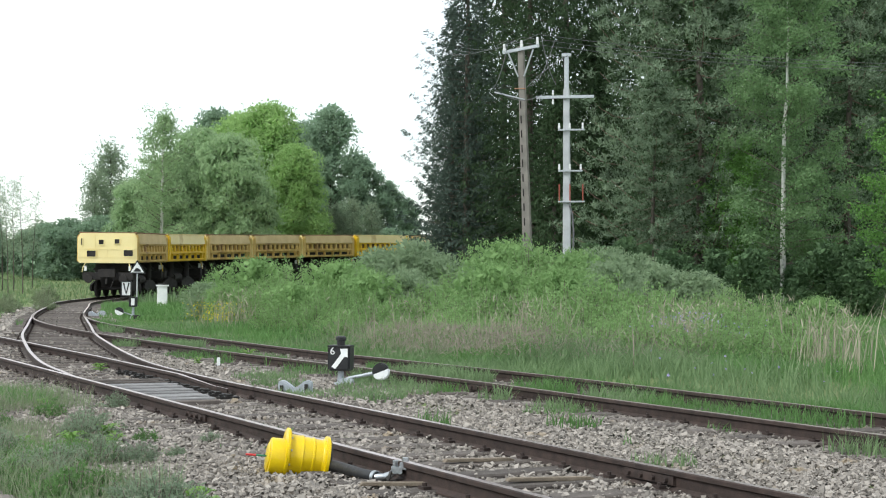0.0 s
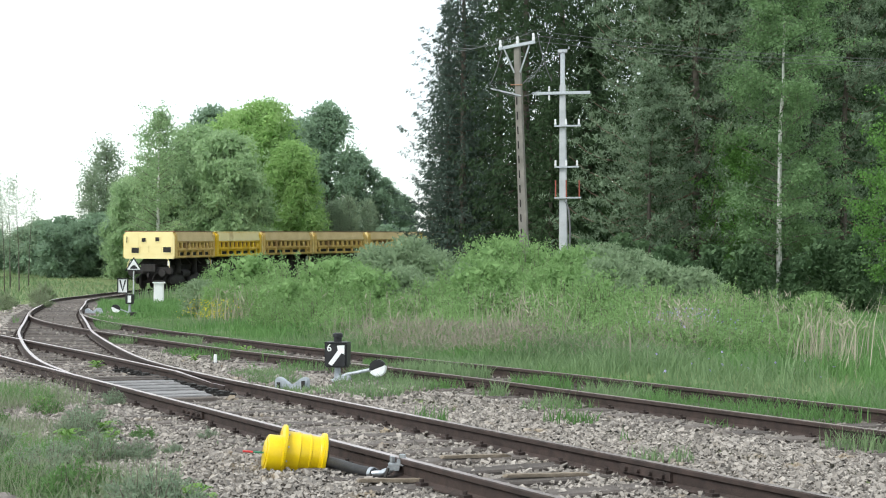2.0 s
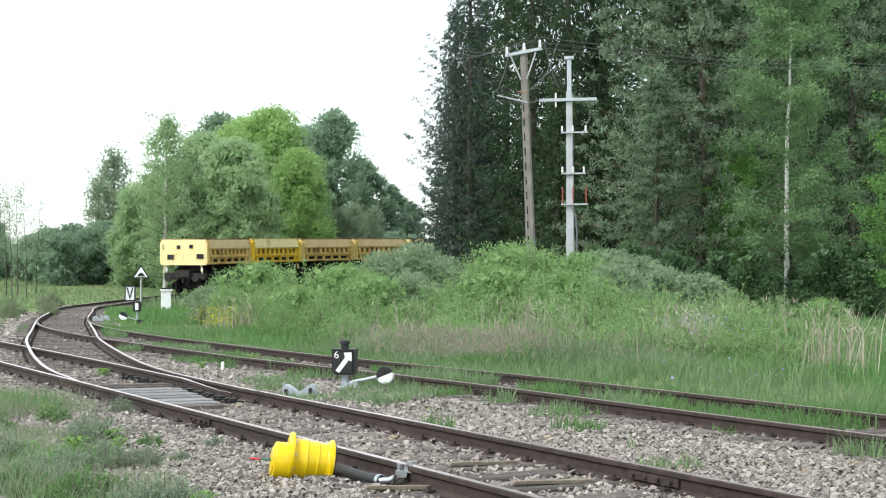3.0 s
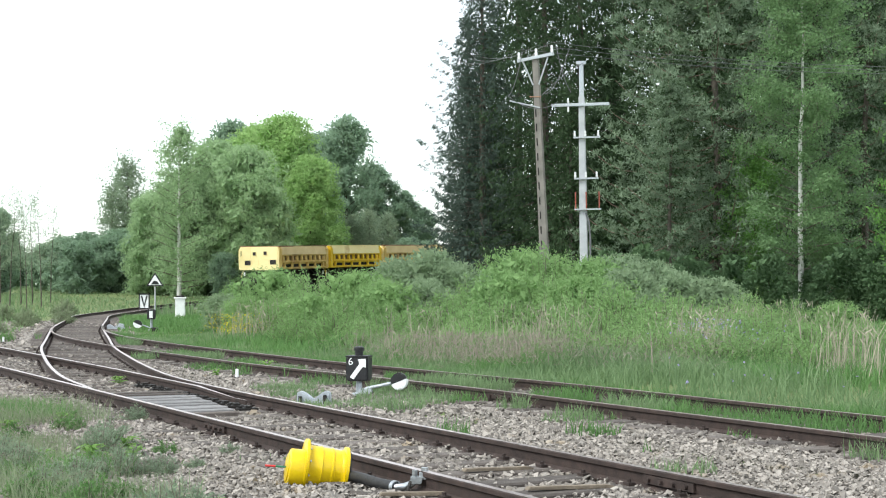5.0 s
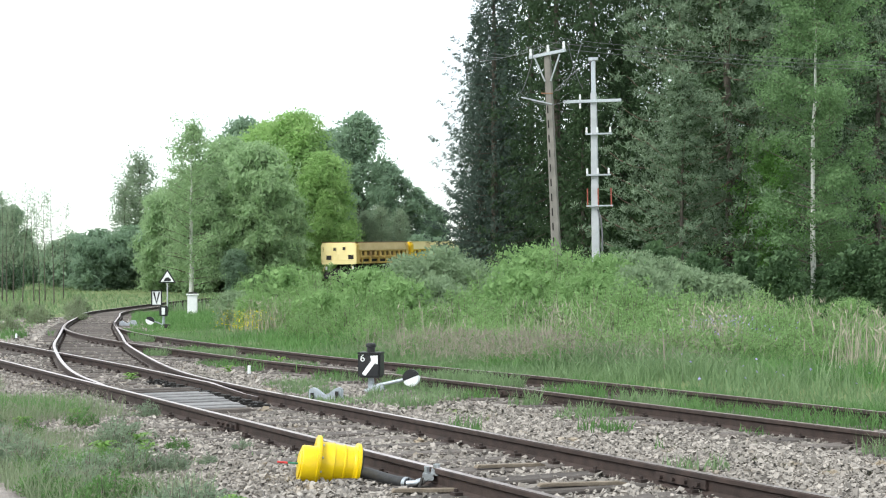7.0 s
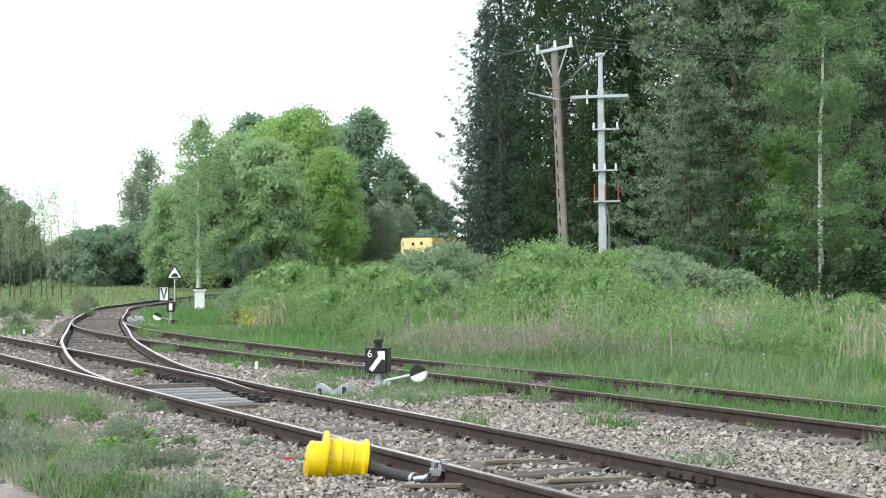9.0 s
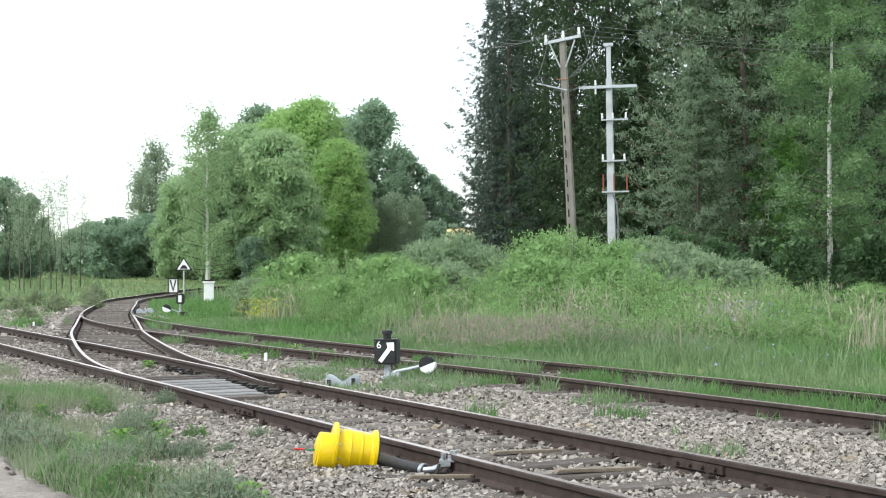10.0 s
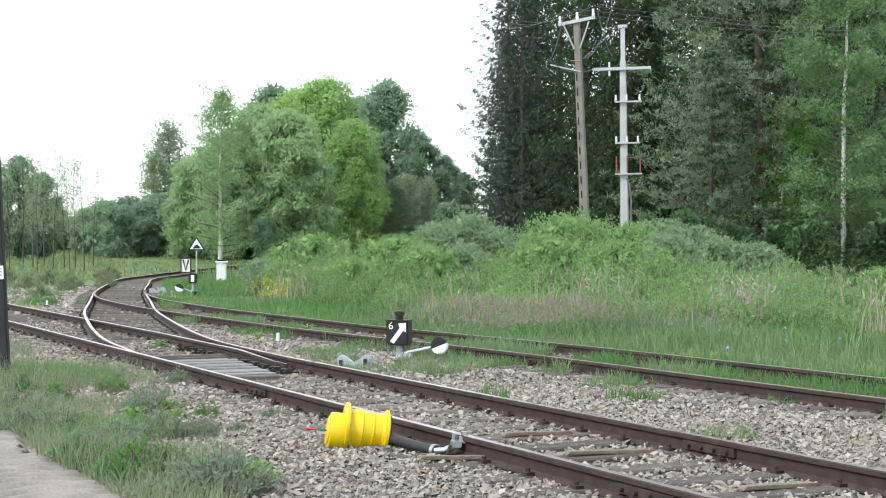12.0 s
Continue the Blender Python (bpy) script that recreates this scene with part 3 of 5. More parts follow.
    for mid in ((AXLES[0] + AXLES[1]) / 2, (AXLES[2] + AXLES[3]) / 2):
        bm = B()
        for sx in (-1, 1):
            prism(bm, [(-1.15, 0.42), (-0.95, 0.30), (0.95, 0.30), (1.15, 0.42), (1.1, 0.62), (0.45, 0.80), (-0.45, 0.80), (-1.1, 0.62)], sx * 0.98 - 0.05, sx * 0.98 + 0.05,
                  Matrix.Translation((0, mid, 0)) @ Matrix.Rotation(radians(90), 4, "Z"))
        box(bm, -1.0, mid - 0.2, 0.5, 1.0, mid + 0.2, 0.9)
        part("bogie", bm, M_UNDER, w, "black bogie frame")
    for yy, sgn in ((y0 + 0.05, -1), (y1 - 0.05, 1)):
        for sx in (-1, 1):
            bm = rod(B(), (sx * 0.875, yy, 0.95), (sx * 0.875, yy + sgn * 0.34, 0.95), 0.10, seg=14)
            rod(bm, (sx * 0.875, yy + sgn * 0.34, 0.95), (sx * 0.875, yy + sgn * 0.40, 0.95), 0.22, 0.2, 18)
            part("buffer", bm, M_UNDER, w, "round black buffer")
            part("lamp_bracket", box(B(), sx * 1.12 - 0.06, yy - 0.03, 1.34, sx * 1.12 + 0.06, yy + 0.03, 1.58), M_WHITE, w, "small white lamp bracket")
            part("hand_rail", tube(B(), [(sx * 1.1, yy + sgn * 0.1, 1.72), (sx * 1.2, yy + sgn * 0.18, 1.5), (sx * 1.24, yy + sgn * 0.2, 1.25)], 0.022, 6), paint_end, w, "bent yellow hand rail")
        part("coupling", tube(B(), [(0, yy, 1.0), (0, yy + sgn * 0.2, 0.92), (0, yy + sgn * 0.25, 0.7)], 0.05, 8), M_UNDER, w, "hanging screw coupling")
        part("brake_hose", tube(B(), [(0.3, yy, 0.9), (0.3, yy + sgn * 0.15, 0.75), (0.22, yy + sgn * 0.2, 0.5)], 0.03, 6), M_UNDER, w)
    for a in AXLES:
        ws = new("wheelset", WHEELSET)
        ws.parent = w
        ws.location = (0, a, 0.44)
    return w


# Pale wagon's paints carry the light: bright end walls, darker sides facing away.
PALE_WAGON = dump_wagon("weathered pale yellow side-tipping dump wagon with rusty rim", M_SIDE_SHADE, M_PALE, M_RUST, M_DUST)
STRONG_WAGON = dump_wagon("strong yellow side-tipping dump wagon with dark underframe", M_TYEL, M_TYEL, M_PALE, M_PALE)
WAGONS = [PALE_WAGON, STRONG_WAGON]
for k in range(2, 9):
    WAGONS.append(copy_thing(STRONG_WAGON if k in (5, 7) else PALE_WAGON, pose(0, 0, 0)))

# ---- yellow rail lubricator with its hose ----
drum = thing("rail_lubricator", pose(-0.885, 11.42, 0.135, 0, 0, 0), "bright yellow drum-shaped rail lubricator lying on ballast with black hose", "rail lubricator")
AX = Matrix.Rotation(radians(12), 4, "Z") @ Matrix.Rotation(radians(99), 4, "Y") @ Matrix.Scale(0.97, 4)
part("drum_body", lathe(B(), [(0.162, -0.09), (0.160, 0.0), (0.164, 0.005), (0.164, 0.012), (0.157, 0.016), (0.154, 0.085), (0.159, 0.09), (0.159, 0.1), (0.152, 0.105),
                              (0.15, 0.165), (0.155, 0.17), (0.158, 0.19)], AX, 40), M_YELLOW, drum, smooth=True)
part("flange", lathe(B(), [(0.190, -0.12), (0.197, -0.116), (0.197, -0.098), (0.190, -0.092)], AX @ Matrix.Translation((-0.008, 0.006, 0)), 40), M_YELLOW, drum, "raised yellow flange ring", smooth=True)
part("flange", lathe(B(), [(0.165, 0.185), (0.182, 0.192), (0.182, 0.216), (0.165, 0.222)], AX, 40), M_YELLOW, drum, "raised yellow flange ring", smooth=True)
lid = part("cap", lathe(B(), [(0.125, -0.235), (0.142, -0.23), (0.148, -0.215), (0.150, -0.12)], AX @ Matrix.Translation((0.03, -0.02, 0)), 36), M_YELLOW, drum, "smaller round yellow end cap", smooth=True)
part("cap_disc", lathe(B(), [(0.10, -0.246), (0.11, -0.242), (0.11, -0.22)], AX @ Matrix.Translation((0.03, -0.02, 0)), 30), M_YELLOW, lid, smooth=True)
part("end_plate", lathe(B(), [(0.15, 0.222), (0.15, 0.235), (0.06, 0.24)], AX, 30), M_RUBBER, drum, "dark end plate")
for k in range(10):
    a = 2 * math.pi * k / 10
    part("bolt", rod(B(), AX @ Vector((0.175 * math.cos(a), 0.175 * math.sin(a), -0.09)), AX @ Vector((0.175 * math.cos(a), 0.175 * math.sin(a), -0.08)), 0.008, seg=6), M_CHROME, drum)
tip = AX @ Vector((0.03, 0, -0.236))
part("rod", rod(B(), tip, tip + Vector((-0.085, -0.02, 0.008)), 0.007, seg=8), M_GREEN, drum, "thin green rod")
part("rod_tip", rod(B(), tip + Vector((-0.085, -0.02, 0.008)), tip + Vector((-0.16, -0.035, 0.016)), 0.008, seg=8), M_RED, drum, "red rod end")
HOSE = [(0.22, -0.04, -0.055), (0.29, -0.13, -0.055), (0.38, -0.28, -0.060), (0.48, -0.43, -0.070), (0.60, -0.57, -0.075)]
part("hose", tube(B(), HOSE, 0.040, 14), M_RUBBER, drum, "thick black rubber hose", smooth=True)
for p, q in ((HOSE[0], HOSE[1]), (HOSE[4], HOSE[3])):
    p, q = Vector(p), Vector(q)
    part("hose_clip", rod(B(), p, p.lerp(q, 0.18), 0.045, seg=16), M_CHROME, drum, "bright hose clip")
part("elbow", tube(B(), [(0.59, -0.57, -0.075), (0.65, -0.59, -0.07), (0.70, -0.57, -0.055), (0.75, -0.54, -0.02)], 0.025, 10), M_CHROME, drum, "bright metal elbow", smooth=True)
clamp = part("rail_clamp", box(B(), 0.70, -0.60, -0.05, 0.78, -0.50, 0.0), M_CHROME, drum, "grey metal clamp fixed to the rail", bevel=0.006)
part("clamp_jaw", box(B(), 0.76, -0.58, -0.02, 0.84, -0.46, 0.03), M_CHROME, clamp, bevel=0.006)
part("clamp_nut", rod(B(), (0.73, -0.56, 0.0), (0.73, -0.56, 0.045), 0.022, seg=6), M_CHROME, clamp)
part("clamp_nut", rod(B(), (0.80, -0.54, 0.02), (0.80, -0.54, 0.06), 0.026, seg=8), M_CHROME, clamp)
part("clamp_leg", tube(B(), [(0.82, -0.56, 0.01), (0.865, -0.60, -0.05), (0.875, -0.62, -0.12), (0.87, -0.63, -0.17)], 0.015, 8), M_CHROME, clamp)
part("clamp_leg", tube(B(), [(0.70, -0.6, -0.03), (0.68, -0.63, -0.09), (0.69, -0.64, -0.16)], 0.012, 8), M_IRON, clamp)

# ---- switch lantern with counterweight lever ----
def text_part(body, size, parent, m, material, depth=0.004):
    cu = bpy.data.curves.new("lettering", "FONT")
    cu.body, cu.size, cu.extrude, cu.align_x, cu.align_y = body, size, depth, "CENTER", "CENTER"
    tmp = bpy.data.objects.new("lettering_source", cu)
    me = bpy.data.meshes.new_from_object(tmp)
    bpy.data.objects.remove(tmp)
    me.transform(m)
    return link("lettering", me, material, parent, "white painted numeral")


lant = thing("switch_lantern", pose(-1.04, 20.55, 0, 0, 0, -12), "black switch lantern with white arrow and counterweight lever", "switch lantern")
part("post", lathe(B(), [(0.10, -0.05), (0.10, 0.03), (0.045, 0.05), (0.04, 0.20)], seg=16), M_GREY, lant, "grey cast post")
lb = part("lamp_box", box(B(), -0.155, -0.12, 0.20, 0.155, 0.12, 0.53), M_BLACK, lant, "square black lamp box", bevel=0.022)
part("lid", box(B(), -0.163, -0.128, 0.515, 0.163, 0.128, 0.54), M_BLACK, lb, bevel=0.01)
part("chimney", lathe(B(), [(0.055, 0.54), (0.055, 0.60), (0.07, 0.605), (0.07, 0.645), (0.05, 0.66)], seg=18), M_BLACK, lb, "short black vent cap")
bm = B()
prism(bm, [(-0.095, 0.255), (-0.045, 0.225), (0.085, 0.395), (0.125, 0.38), (0.125, 0.50), (0.02, 0.495), (0.035, 0.43)], -0.128, -0.1205)
part("arrow", bm, M_WHITE, lb, "white slanting arrow pane")
text_part("6", 0.14, lb, Matrix.Translation((-0.085, -0.123, 0.46)) @ Matrix.Rotation(radians(90), 4, "X"), M_WHITE)
part("lever", tube(B(), [(0.03, -0.05, 0.06), (0.15, -0.07, 0.11), (0.30, -0.09, 0.14), (0.52, -0.1, 0.19)], 0.022, 8), M_GREY, lant, "grey lever arm")
part("lever_boss", box(B(), 0.02, -0.1, 0.03, 0.2, -0.03, 0.1), M_GREY, lant, bevel=0.012)
for half, material, words in ((0, M_BLACK, "black upper half of the weight"), (1, M_WHITE, "white lower half of the weight")):
    pts = [(0.115 * math.cos(math.pi * (k / 16 + half)), 0.115 * math.sin(math.pi * (k / 16 + half))) for k in range(17)]
    bm = B()
    prism(bm, pts, -0.04, 0.04, Matrix.Translation((0.585, -0.12, 0.205)) @ Matrix.Rotation(radians(-22), 4, "Y"))
    part("weight", bm, material, lant, words, bevel=0.012)

# grey double bracket over the point rods
br = thing("point_rod_cover", pose(-1.52, 19.0, 0, 0, 0, -8), "light grey double-peaked iron cover beside the rail", "rod cover")
bm = B()
prism(bm, [(-0.21, 0.0), (-0.21, 0.14), (-0.185, 0.17), (-0.13, 0.165), (0.0, 0.07), (0.12, 0.165), (0.18, 0.175), (0.21, 0.145), (0.21, 0.0), (0.15, -0.02), (-0.15, -0.02)], -0.06, 0.06)
part("cover", bm, M_GREY, br, bevel=0.01)
part("cheek", box(B(), 0.13, -0.09, -0.02, 0.17, -0.06, 0.13), M_IRON, br)
part("cheek", box(B(), -0.18, -0.09, -0.02, -0.14, -0.06, 0.11), M_IRON, br)
part("foot_plate", box(B(), -0.25, -0.1, -0.03, 0.3, 0.1, 0.0), M_SLEEPER, br)

# ---- far switch stand, signs and cabinet ----
vs = thing("switch_signal", pose(-9.1, 48.8, 0, 0, 0, 4), "white panel with black wedge mark above a small black lantern", "railway signal")
part("post", lathe(B(), [(0.09, -0.05), (0.09, 0.06), (0.045, 0.09), (0.04, 0.4)], seg=12), M_GREY, vs, "short grey post")
pn = part("panel", box(B(), -0.38, -0.03, 0.73, -0.07, 0.03, 1.19), M_WHITE, vs, "white signal panel with black edge")
bm = B()
for x0, x1, z0, z1 in ((-0.395, -0.36, 0.715, 1.205), (-0.09, -0.055, 0.715, 1.205), (-0.36, -0.09, 1.17, 1.205), (-0.36, -0.09, 0.715, 0.75)):
    box(bm, x0, -0.045, z0, x1, 0.035, z1)
part("panel_edge", bm, M_BLACK, pn)
for pts in ([(-0.335, 1.14), (-0.285, 1.14), (-0.225, 0.85), (-0.23, 0.77)], [(-0.115, 1.14), (-0.165, 1.14), (-0.225, 0.85), (-0.22, 0.77)]):
    part("wedge_mark", prism(B(), pts, -0.042, -0.032), M_BLACK, pn, "black wedge stroke")
part("panel_arm", rod(B(), (-0.2, 0.02, 0.8), (0.0, 0.02, 0.6), 0.02, seg=8), M_IRON, vs)
lb = part("lamp_box", box(B(), -0.13, -0.1, 0.38, 0.13, 0.1, 0.70), M_BLACK, vs, "small black lantern", bevel=0.02)
part("lamp_pane", box(B(), -0.055, -0.112, 0.43, 0.05, -0.101, 0.65), M_WHITE, lb, "white upright pane")
part("lever", rod(B(), (0.0, 0, 0.10), (-0.32, -0.05, 0.22), 0.02, seg=8), M_GREY, vs)
for half, material in ((0, M_BLACK), (1, M_WHITE)):
    pts = [(0.14 * math.cos(math.pi * (k / 16 + half)), 0.125 * math.sin(math.pi * (k / 16 + half))) for k in range(17)]
    part("weight", prism(B(), pts, -0.04, 0.04, Matrix.Translation((-0.42, -0.1, 0.24)) @ Matrix.Rotation(radians(24), 4, "Y")), material, vs)
part("drive_box", box(B(), -0.02, -0.15, -0.02, 0.22, 0.15, 0.12), M_IRON, vs, bevel=0.02)

rc = thing("point_rod_cover", pose(-10.45, 50.2, 0, 0, 0, 4), "pale grey double-peaked rod cover beside the far points", "rod cover")
part("cover", prism(B(), [(-0.36, 0.0), (-0.36, 0.17), (-0.26, 0.2), (-0.12, 0.1), (0.04, 0.22), (0.16, 0.2), (0.24, 0.0)], -0.08, 0.08), M_GREY, rc, bevel=0.01)
part("foot_plate", box(B(), -0.4, -0.12, -0.03, 0.5, 0.12, 0.0), M_SLEEPER, rc)

tri = thing("warning_sign", pose(-12.15, 66.0, 0, 0, 0, 6), "triangular white warning sign with black border on a thin post", "sign")
part("post", rod(B(), (0, 0, -0.05), (0, 0.0, 1.45), 0.032, seg=10), M_CONC_L, tri, "thin grey post")


def triangle(r, y0, y1):
    return prism(B(), [(r * 0.98 * math.sin(a), 1.62 + r * math.cos(a) * 0.9) for a in (0, 2 * math.pi / 3, -2 * math.pi / 3)], y0, y1)


bd = part("board", triangle(0.44, -0.045, -0.035), M_BLACK, tri, "black triangle border")
part("field", triangle(0.335, -0.056, -0.0465), M_WHITE, bd, "white triangle field")
part("symbol", prism(B(), [(-0.16, 1.50), (0.16, 1.50), (0.15, 1.56), (0.05, 1.66), (-0.05, 1.65), (-0.14, 1.55)], -0.066, -0.0575), M_BLACK, bd, "small black symbol")

cab = thing("relay_cabinet", pose(-11.4, 68.0, 0, 0, 0, 8), "white metal trackside cabinet with dark cap", "cabinet")
part("body", box(B(), -0.22, -0.2, 0.0, 0.22, 0.2, 0.86), M_WHITE, cab, bevel=0.015)
part("top", box(B(), -0.28, -0.26, 0.86, 0.28, 0.26, 0.93), M_WHITE, cab, "overhanging white cap", bevel=0.015)
part("door", box(B(), -0.18, -0.215, 0.1, 0.18, -0.201, 0.8), M_WHITE, cab)
part("vent", box(B(), -0.2, -0.2, 0.931, 0.2, 0.2, 1.0), M_IRON, cab, "dark lid", bevel=0.02)

for x, y, h in ((-3.13, 24.0, 0.17), (-11.1, 39.2, 0.16)):
    st = thing("marker_stub", pose(x, y, 0), "short white-topped marker stub in ballast", "marker post")
    part("stub", box(B(), -0.024, -0.024, -0.03, 0.024, 0.024, h), M_WHITE, st, bevel=0.008)
    part("stub_foot", box(B(), -0.06, -0.05, -0.03, 0.06, 0.05, h * 0.25), M_IRON, st, bevel=0.01)

bp = thing("black_post", pose(-5.24, 16.9, 0, 0, -2.8, 0), "tall slim black post with a small white plate", "post")
part("shaft", box(B(), -0.06, -0.05, -0.05, 0.045, 0.05, 2.62), M_BLACK, bp, bevel=0.01)
pl = part("plate", box(B(), -0.055, -0.066, 1.16, 0.045, -0.052, 1.31), M_WHITE, bp, "small white plate with grey marks")
for z in (1.2, 1.235, 1.27):
    part("mark_bar", box(B(), -0.04, -0.07, z, 0.03, -0.0665, z + 0.012), M_GREY, pl)

# ---- power poles and wires ----
def insulator(bm, x, y, z, s=1.0):
    lathe(bm, [(0.02, 0), (0.06, 0.03), (0.065, 0.12), (0.045, 0.15), (0.055, 0.2), (0.05, 0.3), (0.02, 0.32)], Matrix.Translation((x, y, z)) @ Matrix.Scale(s, 4), 10)


pa = thing("power_pole", pose(3.79, 52, 0, 0, -2.4, -14), "weathered concrete power pole with steel crossarm and insulators", "power pole")
bm = B()
prism(bm, [(-0.165, 0.0), (0.165, 0.0), (0.10, 9.35), (-0.10, 9.35)], -0.14, 0.14)
shaft = part("shaft", bm, M_CONC, pa, bevel=0.02)
for k in range(13):
    z = 1.2 + k * 0.5
    part("web_slot", box(B(), -0.07, -0.155, z, -0.03, -0.143, z + 0.26), M_UNDER, shaft, "dark slot in the pole's web")
part("crossarm", box(B(), -0.62, -0.2, 9.18, 0.66, -0.1, 9.28, Matrix.Translation((0, 0, 9.23)) @ Matrix.Rotation(radians(-7), 4, "Y") @ Matrix.Translation((0, 0, -9.23))), M_CHROME, pa, "galvanised crossarm")
for x, z in ((-0.55, 9.2), (0.05, 9.29), (0.6, 9.36)):
    b2 = B()
    insulator(b2, x, -0.15, z - 0.02, 0.85)
    part("insulator", b2, M_PORC, pa, "white porcelain insulator")
for sx in (-1, 1):
    part("brace", rod(B(), (sx * 0.1, -0.16, 8.3), (sx * 0.45, -0.16, 9.2), 0.03, seg=6), M_CHROME, pa)
part("side_arm", rod(B(), (0.1, -0.15, 7.50), (-0.95, -0.1, 7.82), 0.025, seg=6), M_CHROME, pa)
part("side_bracket", rod(B(), (-0.25, -0.15, 7.9), (0.15, -0.15, 7.87), 0.018, seg=6), M_RUST, pa)

pb = thing("power_pole", pose(5.06, 52, 0, 0, -0.6, -10), "pale slender switch pole with several steel brackets", "power pole")
bm = B()
prism(bm, [(-0.15, 0.0), (0.15, 0.0), (0.10, 7.9), (-0.10, 7.9)], -0.12, 0.12)
part("shaft", bm, M_CONC_L, pb, bevel=0.02)
part("top_tube", box(B(), -0.075, -0.05, 7.6, 0.075, 0.1, 9.0), M_CHROME, pb, "galvanised top extension", bevel=0.01)
part("top_plate", box(B(), -0.16, -0.1, 9.0, 0.16, 0.1, 9.1), M_CHROME, pb)
part("crossarm", box(B(), -1.02, -0.2, 7.55, 0.95, -0.12, 7.65), M_CHROME, pb, "long galvanised crossarm", bevel=0.01)
b2 = B()
insulator(b2, -0.45, -0.16, 7.35, 0.6)
insulator(b2, -0.45, -0.16, 7.65, 0.6)
part("insulator", b2, M_PORC, pb)
for z, x0, x1 in ((6.45, -0.28, 0.62), (5.05, -0.28, 0.55), (4.0, -0.28, 0.62)):
    bk = part("bracket", box(B(), x0, -0.22, z, x1, -0.12, z + 0.05), M_CHROME, pb, "short steel bracket")
    for x in (x0 + 0.04, 0.12, x1 - 0.06):
        b2 = B()
        if z < 4.5:
            rod(b2, (x, -0.18, z - 0.02), (x, -0.18, z + 0.62), 0.022, seg=8)
            part("insulator", b2, M_INSRED, bk, "red-brown rod insulator")
        else:
            insulator(b2, x, -0.18, z + 0.05, 0.65)
            part("insulator", b2, M_PORC, bk)
part("cable_duct", tube(B(), [(0.2, -0.15, 1.0), (0.24, -0.15, 3.0), (0.2, -0.15, 3.6), (0.1, -0.15, 3.9)], 0.03, 6), M_WIRE, pb)


def wire(a, b, sag, r=0.012):
    a, b = Vector(a), Vector(b)
    pts = [a.lerp(b, k / 14) - Vector((0, 0, sag * 4 * (k / 14) * (1 - k / 14))) for k in range(15)]
    w = thing("power_cable", pose(0, 0, 0), "thin sagging power cable between poles", "cable", "overhead cables")
    part("strand", tube(B(), pts, r, 5), M_WIRE, w)


for dx, dz in ((-0.5, 9.5), (0.03, 9.62), (0.55, 9.73)):
    wire((3.4 + dx, 51.9, dz), (1.5 + dx, 80, dz + 3.8), 0.35, 0.008)
    wire((3.4 + dx, 51.9, dz), (24 + dx, 56, dz - 0.2), 0.4, 0.008)
wire((2.95, 51.85, 9.4), (2.45, 51.8, 7.85), 0.25)
wire((2.50, 51.8, 7.85), (4.1, 51.8, 7.65), 0.28)
wire((3.6, 51.8, 7.9), (5.0, 51.8, 9.0), -0.1)
wire((4.55, 51.8, 9.55), (3.7, 51.8, 7.95), 0.35)
wire((4.1, 51.8, 9.55), (4.6, 51.8, 8.0), 0.2)


# ---- vegetation ----
def unit(v):
    return v / np.maximum(np.linalg.norm(v, axis=-1, keepdims=True), 1e-9)


def leaf_mesh(name, pts, length, width, rng, down=0.0, up=0.0, along=None, facing=None):
    """Pointed leaves at points, each a bent rhomb; down, up: how far they hang or stand; facing: the side they turn to the light."""
    n = len(pts)
    u = rng.normal(size=(n, 3)) if along is None else along + rng.normal(0, 0.45, (n, 3))
    u[:, 2] += up - down
    u = unit(u)
    w = unit(np.cross(u, rng.normal(size=(n, 3)) if facing is None else facing + rng.normal(0, 0.55, (n, 3))))
    ln = (length * rng.uniform(0.6, 1.35, n))[:, None]
    wd = (width * rng.uniform(0.6, 1.3, n))[:, None]
    nrm = np.cross(u, w)
    a, c = pts, pts + u * ln
    mid = pts + u * ln * 0.45
    v = np.stack([a, mid + w * wd / 2 + nrm * wd * 0.15, c, mid - w * wd / 2 + nrm * wd * 0.15], 1).reshape(-1, 3)
    return quick_mesh(name, v, np.arange(4 * n).reshape(n, 4))


def stem_mesh(name, stems, seg=5):
    """Tapered stems: (points, first radius, last radius)."""
    vs, fs, base = [], [], 0
    for pts, r0, r1 in stems:
        pts = np.asarray(pts, float)
        k = len(pts)
        d = unit(np.gradient(pts, axis=0))
        ref = np.where(np.abs(d[:, 2:3]) > 0.9, [[1.0, 0, 0]], [[0, 0, 1.0]])
        s = unit(np.cross(d, ref))
        t = np.cross(s, d)
        r = np.linspace(r0, r1, k)[:, None, None]
        a = np.linspace(0, 2 * math.pi, seg, endpoint=False)[None, :, None]
        vs.append((pts[:, None] + r * (np.cos(a) * s[:, None] + np.sin(a) * t[:, None])).reshape(-1, 3))
        i = np.arange(k - 1)[:, None] * seg
        j = np.arange(seg)[None]
        fs.append((base + np.stack([i + j, i + (j + 1) % seg, i + seg + (j + 1) % seg, i + seg + j], -1)).reshape(-1, 4))
        base += k * seg
    me = quick_mesh(name, np.vstack(vs), np.vstack(fs))
    me.shade_smooth()
    return me


